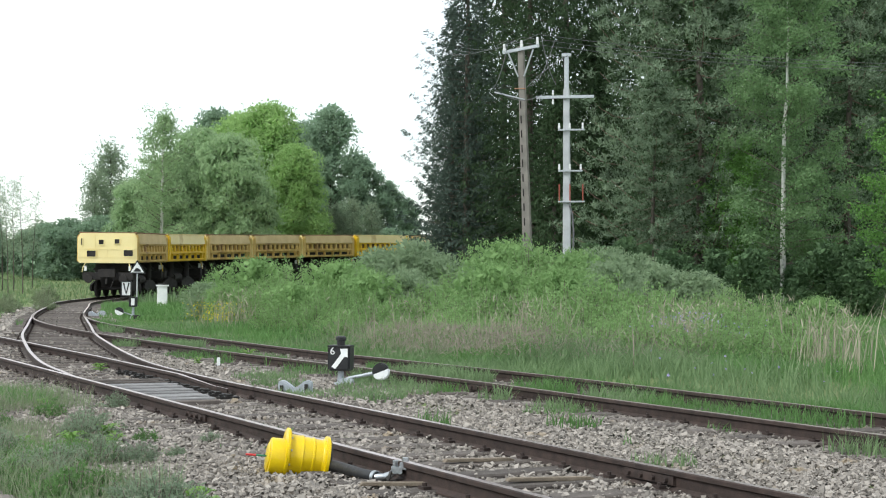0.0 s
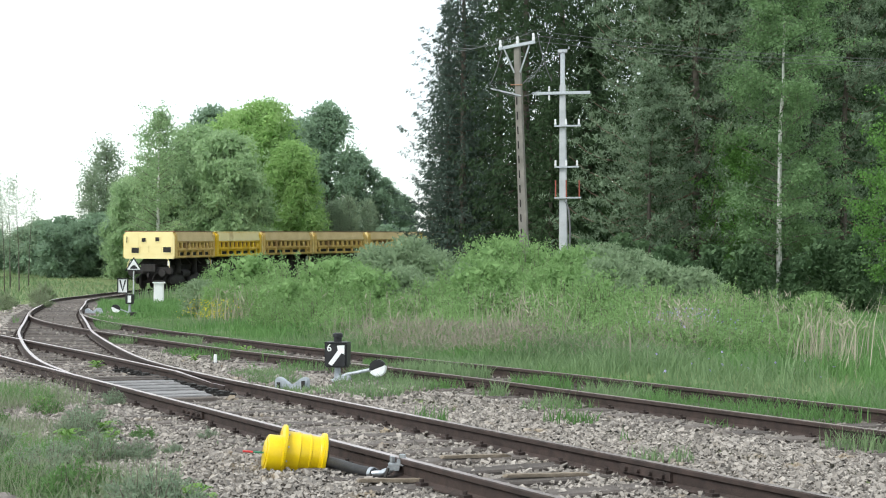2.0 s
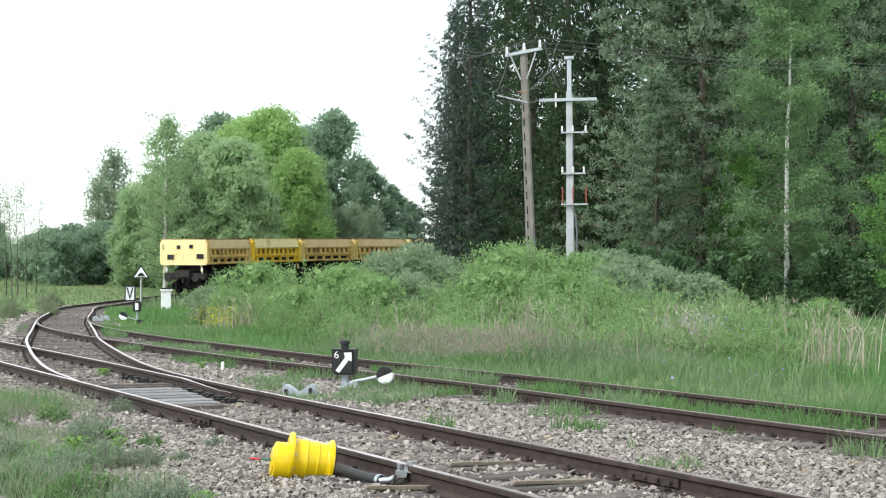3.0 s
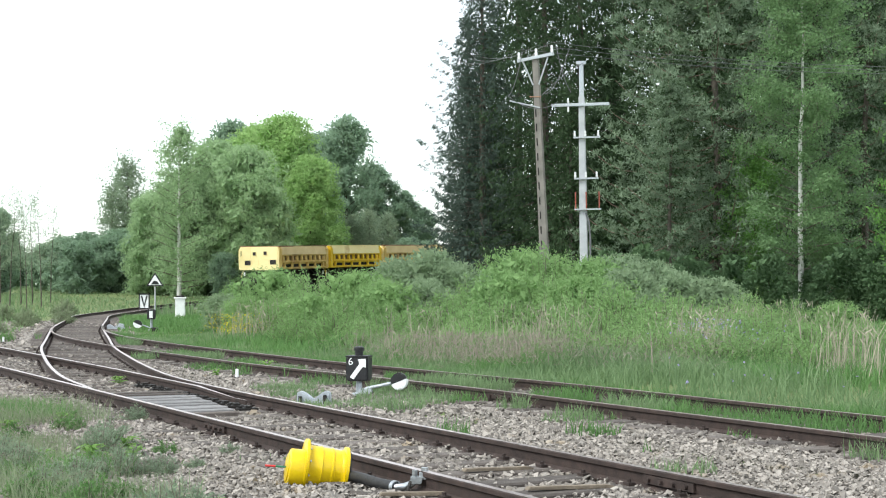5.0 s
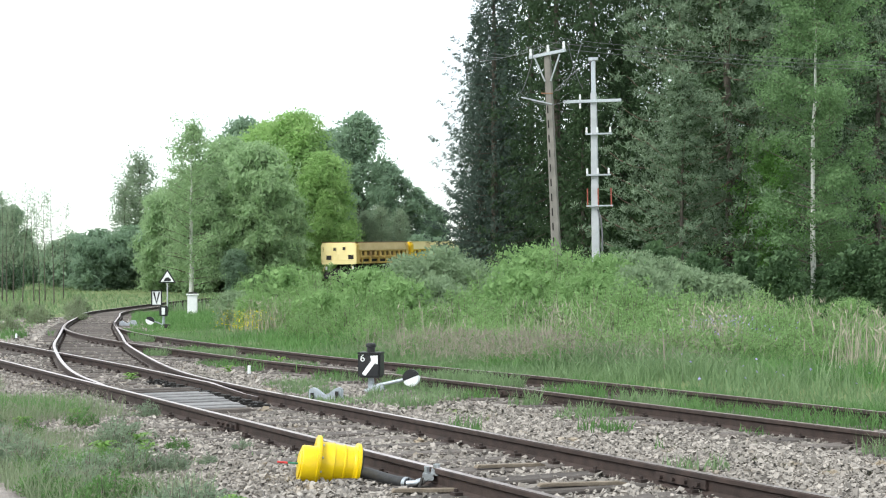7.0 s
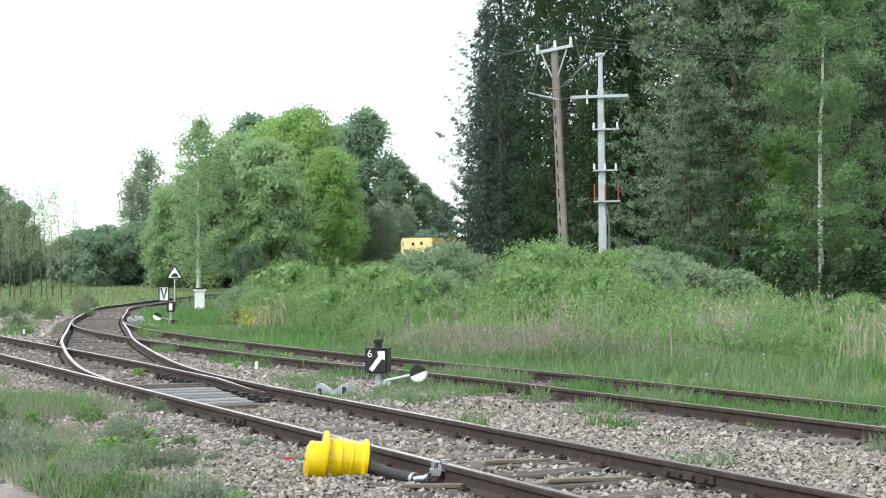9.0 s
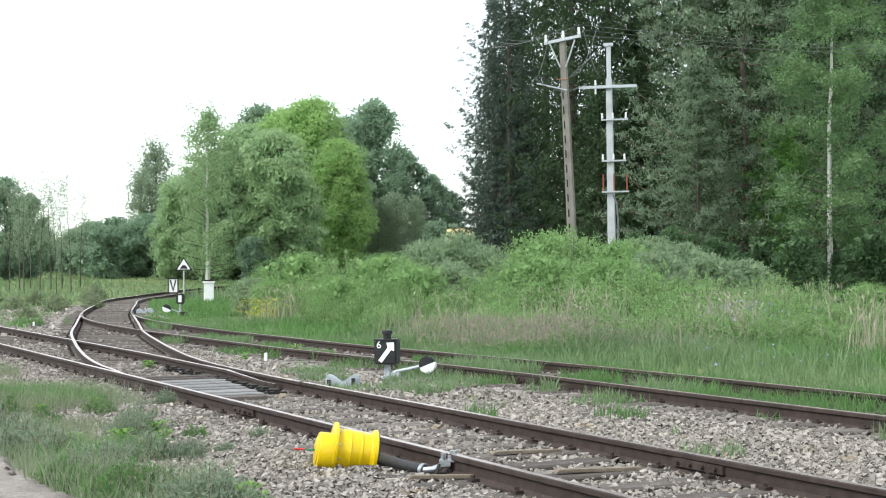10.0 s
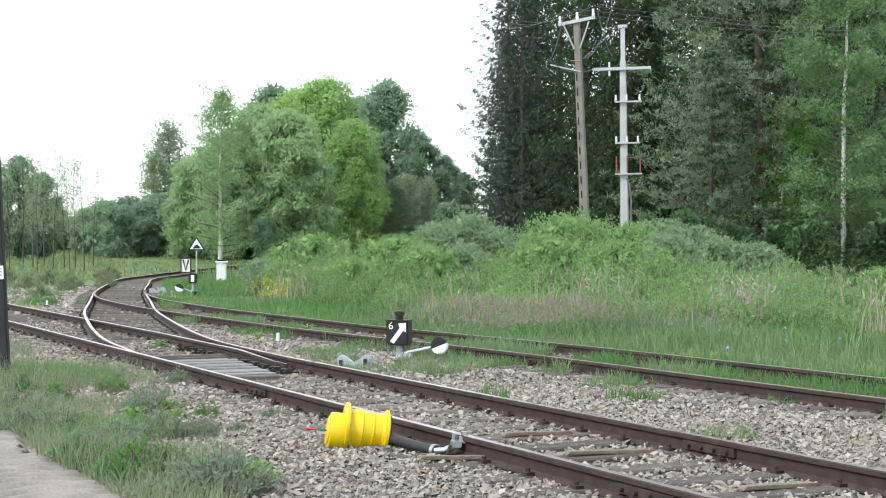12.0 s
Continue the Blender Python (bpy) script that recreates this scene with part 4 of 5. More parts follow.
def broadleaf(seed, height, radius, low, label, category, leaf_mat, bark=M_BARK, leaves=12000, size=0.26, spread=0.55, limbs=46, fat=1.0, hang=0.3, trunk_r=None):
    """A tree with a swaying trunk, limbs that fork, and leaves in loose sprays round the twig ends."""
    rng = np.random.default_rng(seed)
    t = thing("tree", pose(0, 0, 0), label, category)
    trunk_r = trunk_r or height * 0.013
    zz = np.linspace(-0.3, height * 0.97, 14)
    sway = np.cumsum(rng.normal(0, height * 0.006, (14, 2)), 0) * np.linspace(0, 1, 14)[:, None]
    trunk = np.c_[sway, zz]
    link("trunk", stem_mesh("trunk", [(trunk, trunk_r, trunk_r * 0.12)], 9), bark, t)
    stems, pts = [], []
    for k in range(limbs):
        f = low + (0.99 - low) * ((k + rng.uniform()) / limbs)
        p0 = np.array([np.interp(f * height, zz, trunk[:, i]) for i in range(3)])
        g = (f - low) / (1 - low)
        env = radius * (math.sin(math.pi * min(1, 0.18 + 0.82 * g) ** (0.85 * fat)) ** 0.7) * rng.uniform(0.62, 1.12)
        az = k * 2.4 + rng.normal(0, 0.5)
        lift = env * rng.uniform(0.15, 0.75) * (0.4 + g)
        p2 = p0 + [math.cos(az) * env, math.sin(az) * env, lift]
        p2[2] = min(p2[2], height * 1.02)
        p1 = p0 + (p2 - p0) * [0.5, 0.5, 0.65]
        s = np.linspace(0, 1, 6)[:, None]
        limb = (1 - s) ** 2 * p0 + 2 * s * (1 - s) * p1 + s * s * p2
        stems.append((limb, trunk_r * 0.32 * (1.1 - f), trunk_r * 0.05))
        for b in range(5):
            q = rng.uniform(0.25, 1.0)
            c0 = (1 - q) ** 2 * p0 + 2 * q * (1 - q) * p1 + q * q * p2
            c1 = c0 + rng.normal(0, spread * 0.9, 3) + [0, 0, spread * 0.25]
            stems.append((np.array([c0, c1]), trunk_r * 0.06, trunk_r * 0.02))
            m = max(3, int(leaves / limbs / 5))
            pts.append(c0 + (c1 - c0) * rng.uniform(0.2, 1.25, (m, 1)) + rng.normal(0, spread * 0.36, (m, 3)) * [1, 1, 0.75])
    tagged(link("branchwork", stem_mesh("branchwork", stems, 3), M_TWIG if bark is M_BIRCH else bark, t), kind="stuff")
    link("crown", leaf_mesh("crown", np.vstack(pts), size, size * 0.62, rng, down=hang), leaf_mat, t)
    return t


def dome_tree(seed, height, radius, low, label, category, leaf_mat, bark=M_BARK, leaves=20000, size=0.2, lobes=46, hang=0.3, slim=0.62, rough=0.2, inner=3500, name="tree"):
    """A closed crown of many billows: leaves lie on the outside of each billow and turn outwards; limbs reach into the billows."""
    rng = np.random.default_rng(seed)
    t = thing(name, pose(0, 0, 0), label, category)
    zz = np.linspace(-0.3, height * 0.9, 9)
    trunk = np.c_[np.cumsum(rng.normal(0, height * 0.006, (9, 2)), 0), zz]
    tr = height * 0.014
    link("trunk", stem_mesh("trunk", [(trunk, tr, tr * 0.15)], 8), bark, t)
    cs, rs, stems = [], [], []
    for k in range(lobes):
        g = (k + rng.uniform()) / lobes
        z = height * (low + (1 - low) * g)
        env = rng.uniform(0.86, 1.1) * radius * math.sqrt(max(0.03, 1 - abs((g - 0.42) / 0.6) ** 2.3))
        r = radius * rng.uniform(0.2, 0.42)
        az = k * 2.4 + rng.normal(0, 0.4)
        d = max(0.0, env - r) * (rng.uniform(0.75, 1.08) if k % 4 else rng.uniform(0.1, 0.5))
        c = np.array([math.cos(az) * d, math.sin(az) * d, min(z, height - r * 0.8)])
        cs.append(c), rs.append(r)
        p0 = np.array([np.interp(c[2] - 0.55 * d - 0.3, zz, trunk[:, i]) for i in range(3)])
        stems.append((np.array([p0, p0 + (c - p0) * [0.5, 0.5, 0.6], c]), tr * 0.3 * (1.1 - g), tr * 0.05))
    cs, rs = np.array(cs), np.array(rs)
    k = rng.choice(lobes, leaves, p=rs ** 2 / (rs ** 2).sum())
    d = unit(rng.normal(size=(leaves, 3)) + [0, 0, 0.15])
    wob = 1 + 0.14 * np.sin(d[:, 0] * 7 + k) * np.sin(d[:, 1] * 6 + 2 * k) + 0.10 * np.sin(d[:, 2] * 9 + k)
    p = cs[k] + d * (rs[k] * wob * (1.04 - np.abs(rng.normal(0, rough, leaves))))[:, None] * [1, 1, 0.82]
    deep = np.full(leaves, 9.0)
    for c, r in zip(cs, rs):
        deep = np.minimum(deep, np.linalg.norm((p - c) / [1, 1, 0.82], axis=1) / r)
    keep = (deep > 0.62) & (p[:, 2] > 0.1)
    tagged(link("branchwork", stem_mesh("branchwork", stems, 4), M_TWIG if bark is M_BIRCH else bark, t), kind="stuff")
    crown = link("crown", leaf_mesh("crown", p[keep], size, size * slim, rng, down=hang, facing=d[keep]), leaf_mat, t)
    k = rng.choice(lobes, inner, p=rs ** 2 / (rs ** 2).sum())
    p = cs[k] + unit(rng.normal(size=(inner, 3))) * (rs[k] * rng.uniform(0.1, 0.62, inner))[:, None]
    tagged(link("inner_leaves", leaf_mesh("inner_leaves", p[p[:, 2] > 0.2], size * 2.4, size * 1.6, rng, down=hang), leaf_mat, crown), kind="stuff")
    return t


def spruce(seed, height, radius, label, low, needles, droop=0.26, curtain=0.9, lift=0.10, twigs=25, per=9, inner=22):
    """Whorls of boughs with twigs along them; curtain: how straight the twigs hang."""
    rng = np.random.default_rng(seed)
    t = thing("tree", pose(0, 0, 0), label, "spruce tree")
    zz = np.linspace(-0.3, height, 8)
    link("trunk", stem_mesh("trunk", [(np.c_[np.zeros((8, 2)), zz], height * 0.012, 0.02)], 8), M_BARK, t)
    stems, pts, dirs, fill = [], [], [], []
    z = height * low
    s = np.linspace(0, 1, 7)
    while z < height * 0.985:
        f = z / height
        reach = radius * (1 - f) ** 0.72 * rng.uniform(0.72, 1.15) + 0.15
        n = int(4 + 3 * (1 - f))
        a0 = rng.uniform(0, 6)
        for k in range(n):
            a = a0 + 2 * math.pi * k / n + rng.normal(0, 0.22)
            r = reach * rng.uniform(0.6, 1.15)
            drop = -droop * r * np.sin(s * math.pi * 0.62) + lift * r * s ** 3 + 0.25 * r * f * s
            br = np.c_[math.cos(a) * r * s, math.sin(a) * r * s, z + drop]
            stems.append((br[:6:2], 0.03 * (1.2 - f), 0.008))
            m = int(twigs * r / radius) + 4
            q = np.r_[rng.uniform(0.15, 1.0, m - 1) ** 0.75, 0.98]
            base = np.stack([np.interp(q, s, br[:, i]) for i in range(3)], 1)
            out, sd = np.array([math.cos(a), math.sin(a), 0]), np.array([-math.sin(a), math.cos(a), 0])
            td = out * 0.55 + sd * (rng.choice([-1, 1], m) * rng.uniform(0.2, 0.9, m))[:, None] + np.array([0, 0, -curtain]) * rng.uniform(0.5, 1.4, m)[:, None]
            ln = (0.22 + 0.55 * (1.1 - q) * min(1, r / 2)) * rng.uniform(0.6, 1.3, m)
            w = rng.uniform(0, 1, (m, per))
            p = base[:, None] + unit(td)[:, None] * (ln[:, None] * w)[..., None] + rng.normal(0, 0.035, (m, per, 3))
            pts.append(p.reshape(-1, 3))
            dirs.append(np.repeat(unit(td), per, 0))
            fill.append(br[0] + (br[-1] - br[0]) * rng.uniform(0.05, 0.72, (inner, 1)) + rng.normal(0, 0.22, (inner, 3)))
        z += height * 0.0165 * rng.uniform(0.7, 1.35) + 0.05
    tagged(link("branchwork", stem_mesh("branchwork", stems, 3), M_BARK, t), kind="stuff")
    link("crown", leaf_mesh("crown", np.vstack(pts), 0.19, 0.045, rng, down=0.15, along=np.vstack(dirs)), needles, t)
    tagged(link("inner_sprays", leaf_mesh("inner_sprays", np.vstack(fill), 0.27, 0.11, rng, down=1.0), needles, t), kind="stuff")
    return t


def pine(seed, height, radius, low, label, limbs=76, plates=10, tufts=5, needles=11):
    """Spreading boughs that carry flat plates of upright needle tufts."""
    rng = np.random.default_rng(seed)
    t = thing("tree", pose(0, 0, 0), label, "pine tree")
    zz = np.linspace(-0.3, height, 10)
    trunk = np.c_[np.cumsum(rng.normal(0, 0.06, (10, 2)), 0), zz]
    link("trunk", stem_mesh("trunk", [(trunk, height * 0.012, 0.05)], 8), M_BARK, t)
    stems, pts, fill = [], [], []
    for k in range(limbs):
        f = low + (0.99 - low) * (k + rng.uniform()) / limbs
        p0 = np.array([np.interp(f * height, zz, trunk[:, i]) for i in range(3)])
        g = (f - low) / (1 - low)
        r = radius * (1.05 - g) ** 0.45 * rng.uniform(0.6, 1.12)
        az = k * 2.4 + rng.normal(0, 0.4)
        s = np.linspace(0, 1, 6)
        limb = p0 + np.c_[math.cos(az) * r * s, math.sin(az) * r * s, r * (-0.24 * np.sin(s * 2.6) + 0.22 * s * s + 0.25 * g * s)]
        stems.append((limb, 0.045 * (1.2 - g), 0.012))
        fill.append(p0 + (limb[-1] - p0) * rng.uniform(0.1, 0.85, (90, 1)) + rng.normal(0, 0.3, (90, 3)) * [1, 1, 0.5])
        for q in rng.uniform(0.3, 1.02, plates):
            c = np.array([np.interp(q, s, limb[:, i]) for i in range(3)]) + rng.normal(0, 0.36, 3) * [1, 1, 0.3]
            c2 = c + rng.normal(0, 0.28, (tufts, 3)) * [1, 1, 0.3]
            pts.append(np.repeat(c2, needles, 0) + rng.normal(0, 0.055, (tufts * needles, 3)))
    tagged(link("branchwork", stem_mesh("branchwork", stems, 4), M_RUSTBARK, t), kind="stuff")
    link("crown", leaf_mesh("crown", np.vstack(pts), 0.21, 0.048, rng, up=0.7), M_PINE, t)
    # Inner sprays take darker needles: the shade inside the crown is put into colour.
    tagged(link("inner_sprays", leaf_mesh("inner_sprays", np.vstack(fill), 0.26, 0.10, rng, up=0.3), M_SPRUCE_AND_SHADE, t), kind="stuff")
    return t


def shrub(seed, height, radius, label, leaf_mat, leaves=9500, size=0.115, n=90, loose=1.0, slim=0.34, up=0.45, name="shrub", category="shrub"):
    """A many-stemmed bush: arching stems with leaves all along them."""
    rng = np.random.default_rng(seed)
    t = thing(name, pose(0, 0, 0), label, category)
    stems, pts = [], []
    for k in range(n):
        az, lean = rng.uniform(0, 2 * math.pi), rng.uniform(0, 1) ** 0.6
        h = height * (1.05 - 0.62 * lean ** 2) * rng.uniform(0.72, 1.12)
        base = np.array([math.cos(az), math.sin(az), 0]) * radius * lean * 0.45
        s = np.linspace(0, 1, 5)[:, None]
        out = np.array([math.cos(az), math.sin(az), 0]) * radius * lean * rng.uniform(0.35, 0.75)
        stem = base + out * s ** 1.4 + np.array([0, 0, 1]) * h * (s - 0.18 * lean * s * s) + rng.normal(0, 0.03, (5, 3)) * s * loose
        stems.append((stem, 0.014 * loose ** 0.5, 0.004 * loose ** 0.5))
        m = leaves // n
        q = rng.uniform(0.1, 1.0, m) ** 0.8
        p = np.stack([np.interp(q, s[:, 0], stem[:, i]) for i in range(3)], 1)
        pts.append(p + rng.normal(0, 1, (m, 3)) * (0.04 + 0.15 * (1 - q[:, None])) * [1, 1, 0.8] * loose)
    tagged(link("stemwork", stem_mesh("stemwork", stems, 3), M_TWIG, t), kind="stuff")
    tagged(link("leaves", leaf_mesh("leaves", np.vstack(pts), size, size * slim, rng, up=up), leaf_mat, t), kind="stuff")
    return t


def place(template, rows, grown, first=True):
    """Sets copies of a template; rows: x, y, height; the first row takes the template itself."""
    rng = random.Random(len(rows))
    for k, (x, y, h) in enumerate(rows):
        m = pose(x, y, float(rise(y)) - 0.03, 0, 0, rng.uniform(0, 360))
        ob = template if k == 0 and first else copy_thing(template, m)
        ob.matrix_basis = m
        s = h / grown
        ob.scale = (s * rng.uniform(0.92, 1.1), s * rng.uniform(0.92, 1.1), s)


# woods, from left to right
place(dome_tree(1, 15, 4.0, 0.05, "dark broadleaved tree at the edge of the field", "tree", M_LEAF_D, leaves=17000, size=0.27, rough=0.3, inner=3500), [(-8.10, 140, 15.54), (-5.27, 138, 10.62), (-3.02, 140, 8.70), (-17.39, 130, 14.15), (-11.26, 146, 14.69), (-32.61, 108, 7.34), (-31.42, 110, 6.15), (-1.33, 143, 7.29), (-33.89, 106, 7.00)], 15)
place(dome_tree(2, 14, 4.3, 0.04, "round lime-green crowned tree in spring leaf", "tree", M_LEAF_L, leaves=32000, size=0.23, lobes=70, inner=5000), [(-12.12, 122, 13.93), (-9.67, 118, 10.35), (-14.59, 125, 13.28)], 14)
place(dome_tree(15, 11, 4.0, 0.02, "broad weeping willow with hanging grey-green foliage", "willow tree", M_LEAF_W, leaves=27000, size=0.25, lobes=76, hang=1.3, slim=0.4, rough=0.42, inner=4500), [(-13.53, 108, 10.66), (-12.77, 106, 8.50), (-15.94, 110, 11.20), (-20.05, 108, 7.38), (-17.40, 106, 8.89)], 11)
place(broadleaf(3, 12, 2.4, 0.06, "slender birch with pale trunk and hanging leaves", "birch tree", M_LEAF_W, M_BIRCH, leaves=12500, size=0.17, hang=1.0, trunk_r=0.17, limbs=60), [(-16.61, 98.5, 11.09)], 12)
place(broadleaf(4, 10, 1.9, 0.10, "airy pale-leaved alder beyond the field, distance haze in its colour", "tree", M_LEAF_P, leaves=9000, size=0.19, limbs=56), [(-24.04, 118, 9.87), (-24.41, 116, 7.65), (-6.92, 122, 5.71), (-5.48, 122, 5.98), (-4.05, 124, 5.76), (-6.19, 121, 5.06)], 10)
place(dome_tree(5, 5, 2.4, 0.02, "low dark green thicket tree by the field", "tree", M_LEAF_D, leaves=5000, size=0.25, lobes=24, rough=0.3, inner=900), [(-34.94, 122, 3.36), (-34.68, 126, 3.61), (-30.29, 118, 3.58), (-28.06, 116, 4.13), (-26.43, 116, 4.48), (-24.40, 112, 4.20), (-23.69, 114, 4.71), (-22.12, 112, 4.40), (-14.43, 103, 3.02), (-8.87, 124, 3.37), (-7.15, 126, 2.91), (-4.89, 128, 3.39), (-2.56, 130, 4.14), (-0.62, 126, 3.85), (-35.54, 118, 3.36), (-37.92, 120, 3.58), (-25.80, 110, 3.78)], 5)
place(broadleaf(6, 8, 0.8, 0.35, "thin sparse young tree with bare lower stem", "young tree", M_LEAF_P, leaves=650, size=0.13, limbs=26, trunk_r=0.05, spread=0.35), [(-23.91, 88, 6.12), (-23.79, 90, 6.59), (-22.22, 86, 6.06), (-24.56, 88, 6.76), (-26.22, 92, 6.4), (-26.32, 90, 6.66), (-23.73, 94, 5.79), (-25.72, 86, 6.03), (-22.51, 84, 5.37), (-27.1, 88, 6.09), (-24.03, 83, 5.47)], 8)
place(spruce(7, 22, 4.0, "tall dark spruce with drooping curtains of twigs", 0.10, M_SPRUCE_AND_SHADE), [(5.35, 75, 24.21), (7.6, 80, 26.5), (9.9, 84, 27), (5.0, 92, 27.99)], 22)
place(spruce(17, 22, 4.2, "bluish grey spruce with feathery upturned boughs", 0.03, M_SPRUCE_B, droop=0.12, curtain=0.25, lift=0.2, twigs=20), [(2.35, 77, 21.0), (1.75, 86, 13.5), (1.65, 79, 15.5)], 22)
place(spruce(8, 14, 3.4, "dense dark spruce within the wood", 0.05, M_SPRUCE_AND_SHADE, twigs=13, per=6), [(3.0, 84, 15.5), (14.2, 94, 31.03), (18.6, 94, 30.0), (23.5, 94, 29.5), (9.14, 80, 14.72), (6.36, 72, 10.9), (17, 78, 12.19)], 14)
place(pine(9, 19, 4.0, 0.05, "grey-green pine with layered boughs"), [(10.1, 67, 18.3), (11.9, 64, 18.6), (14.22, 70, 19.5), (20.22, 72, 18.39), (9.3, 61, 9.6)], 19)
place(broadleaf(10, 15, 2.7, 0.10, "birch with white trunk and fresh hanging leaves", "birch tree", M_LEAF_B, M_BIRCH, leaves=44000, size=0.115, hang=0.8, trunk_r=0.12, limbs=70, spread=0.5), [(14.36, 60, 14.9)], 15)
place(broadleaf(11, 11, 2.7, 0.06, "bright green young maple at the wood's edge", "tree", M_LEAF_M, leaves=22000, size=0.15, hang=0.5, limbs=56), [(17.0, 52, 8.2), (19.0, 51, 8.8), (12.75, 61.5, 6.6)], 11)
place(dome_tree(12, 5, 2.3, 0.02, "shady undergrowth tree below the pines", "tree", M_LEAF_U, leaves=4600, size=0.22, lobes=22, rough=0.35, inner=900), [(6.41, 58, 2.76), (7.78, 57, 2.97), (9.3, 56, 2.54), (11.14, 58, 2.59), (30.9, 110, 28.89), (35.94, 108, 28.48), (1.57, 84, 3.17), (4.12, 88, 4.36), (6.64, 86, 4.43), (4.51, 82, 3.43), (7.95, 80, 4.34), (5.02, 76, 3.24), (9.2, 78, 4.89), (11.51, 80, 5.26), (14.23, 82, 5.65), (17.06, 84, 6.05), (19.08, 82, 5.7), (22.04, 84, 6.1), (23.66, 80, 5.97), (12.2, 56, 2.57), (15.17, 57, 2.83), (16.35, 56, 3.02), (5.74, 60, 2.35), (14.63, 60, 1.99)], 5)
# the belt of shrubs before the train
place(shrub(20, 2.4, 2.1, "dense light green shrub with upright shoots", M_SHRUB, 8000, 0.125), [(-6.42, 50, 1.74), (-3.68, 47, 2), (1.75, 48, 2.33), (3.64, 46, 2.62), (8.12, 40, 1.37), (-4.38, 42, 1.24), (-2.25, 40, 1.32), (0.89, 41, 1.72), (2.94, 40, 1.88), (8.84, 38, 1.22)], 2.4)
place(dome_tree(23, 2.4, 1.9, 0.04, "rounded light green willow shrub with fine leaves", "shrub", M_SHRUB, M_TWIG, leaves=9000, size=0.105, lobes=46, hang=-0.5, slim=0.34, rough=0.34, inner=900, name="shrub"), [(-5.20, 49, 2.04), (-2.41, 46, 1.97), (2.76, 47, 2.64), (4.57, 46, 2.33), (-5.57, 44, 1.19), (-3.37, 41, 1.31), (-1.32, 41, 1.64), (1.90, 40, 1.90), (3.73, 39, 1.76), (9.71, 37, 1.10)], 2.4)
place(dome_tree(24, 2.4, 1.7, 0.04, "rounded greyish green willow shrub", "shrub", M_SHRUB_G, M_TWIG, leaves=9000, size=0.105, lobes=46, hang=-0.4, slim=0.34, rough=0.34, inner=900, name="shrub"), [(-1.10, 48, 2.38), (-0.20, 47, 2.59), (0.57, 46, 2.18), (5.66, 48, 2.44), (6.45, 46, 2.24), (-6.78, 48, 1.23), (-0.34, 42, 1.67), (6.98, 44, 1.88), (7.96, 44, 1.72), (5.34, 42, 1.94)], 2.4)
place(shrub(22, 1.3, 1.6, "low leafy bramble shrub in the meadow", M_SHRUB, 6000, 0.09, slim=0.45), [(3.54, 37, 1.34), (4.64, 37, 1.42), (5.58, 36, 1.26), (6.28, 34, 1.07), (6.97, 32, 0.95), (-2.49, 37, 0.9), (-1.09, 36, 1.01), (0.25, 36, 1.16), (1.41, 35, 1.23), (2.44, 35, 1.15), (7.79, 31, 0.84), (3.52, 33, 1), (-0.52, 34, 0.69), (-3.4, 38, 0.78), (-1.71, 35, 0.72), (0.71, 33, 0.85), (4.62, 33, 0.95), (5.38, 31, 0.82), (8.99, 32, 0.71), (2.47, 28, 0.76), (3.24, 27.5, 0.73), (4.08, 27, 0.78), (4.8, 26, 0.74), (5.77, 26.5, 0.68), (6.41, 25.5, 0.67), (1.54, 30, 0.75), (0.56, 31, 0.77), (-0.6, 31.5, 0.57), (-1.73, 33, 0.58), (5.78, 29, 0.81), (4.09, 30, 0.83)], 1.3)
# far wooded rise
place(broadleaf(13, 14, 6, 0.05, "distant brownish tree on the far rise", "tree", M_LEAF_P, leaves=3500, size=0.7, spread=1.1), [(-73.51, 300, 8.77), (-80.18, 300, 6.16), (-69.07, 310, 6.49), (-86.85, 300, 6.09), (-97.78, 310, 6.79)], 14)


# ---- grasses and herbs ----
def blades(pts, height, width, rng, lean=0.35):
    """Bent blades of three triangles each."""
    n = len(pts)
    az = rng.uniform(0, 2 * math.pi, n)
    d = np.c_[np.cos(az), np.sin(az), np.zeros(n)]
    s = np.c_[-np.sin(az), np.cos(az), np.zeros(n)]
    tw = rng.uniform(0, math.pi, n)[:, None]
    s = s * np.cos(tw) + d * np.sin(tw)
    h = (np.asarray(height) * rng.uniform(0.55, 1.25, n))[:, None]
    w = (np.asarray(width) * rng.uniform(0.7, 1.3, n))[:, None]
    b = (rng.uniform(0, lean, n))[:, None] * h
    up = np.array([[0, 0, 1.0]])
    mid = pts + up * h * 0.55 + d * b * 0.35
    tip = pts + up * h * 0.96 + d * b
    v = np.stack([pts - s * w / 2, pts + s * w / 2, mid + s * w * 0.4, mid - s * w * 0.4, tip], 1).reshape(-1, 3)
    i = np.arange(n)[:, None] * 5
    return v, np.vstack([i + [0, 1, 2], i + [0, 2, 3], i + [3, 2, 4]])


def offset_from(xy, path):
    """Signed distance from a path, right of it positive."""
    d = np.gradient(path, axis=0)
    out = np.zeros(len(xy))
    for i in range(0, len(xy), 4000):
        q = xy[i:i + 4000]
        k = ((q[:, None] - path[None]) ** 2).sum(-1).argmin(1)
        e = q - path[k]
        out[i:i + 4000] = np.sign(e[:, 0] * d[k, 1] - e[:, 1] * d[k, 0]) * np.hypot(e[:, 0], e[:, 1])
    return out


def patchy(xy, scale, seed):
    rng = np.random.default_rng(seed)
    v = np.zeros(len(xy))
    for _ in range(7):
        k = rng.normal(0, 1, 2) * scale
        v += np.sin(xy @ k + rng.uniform(0, 6.3))
    return v / 3.2


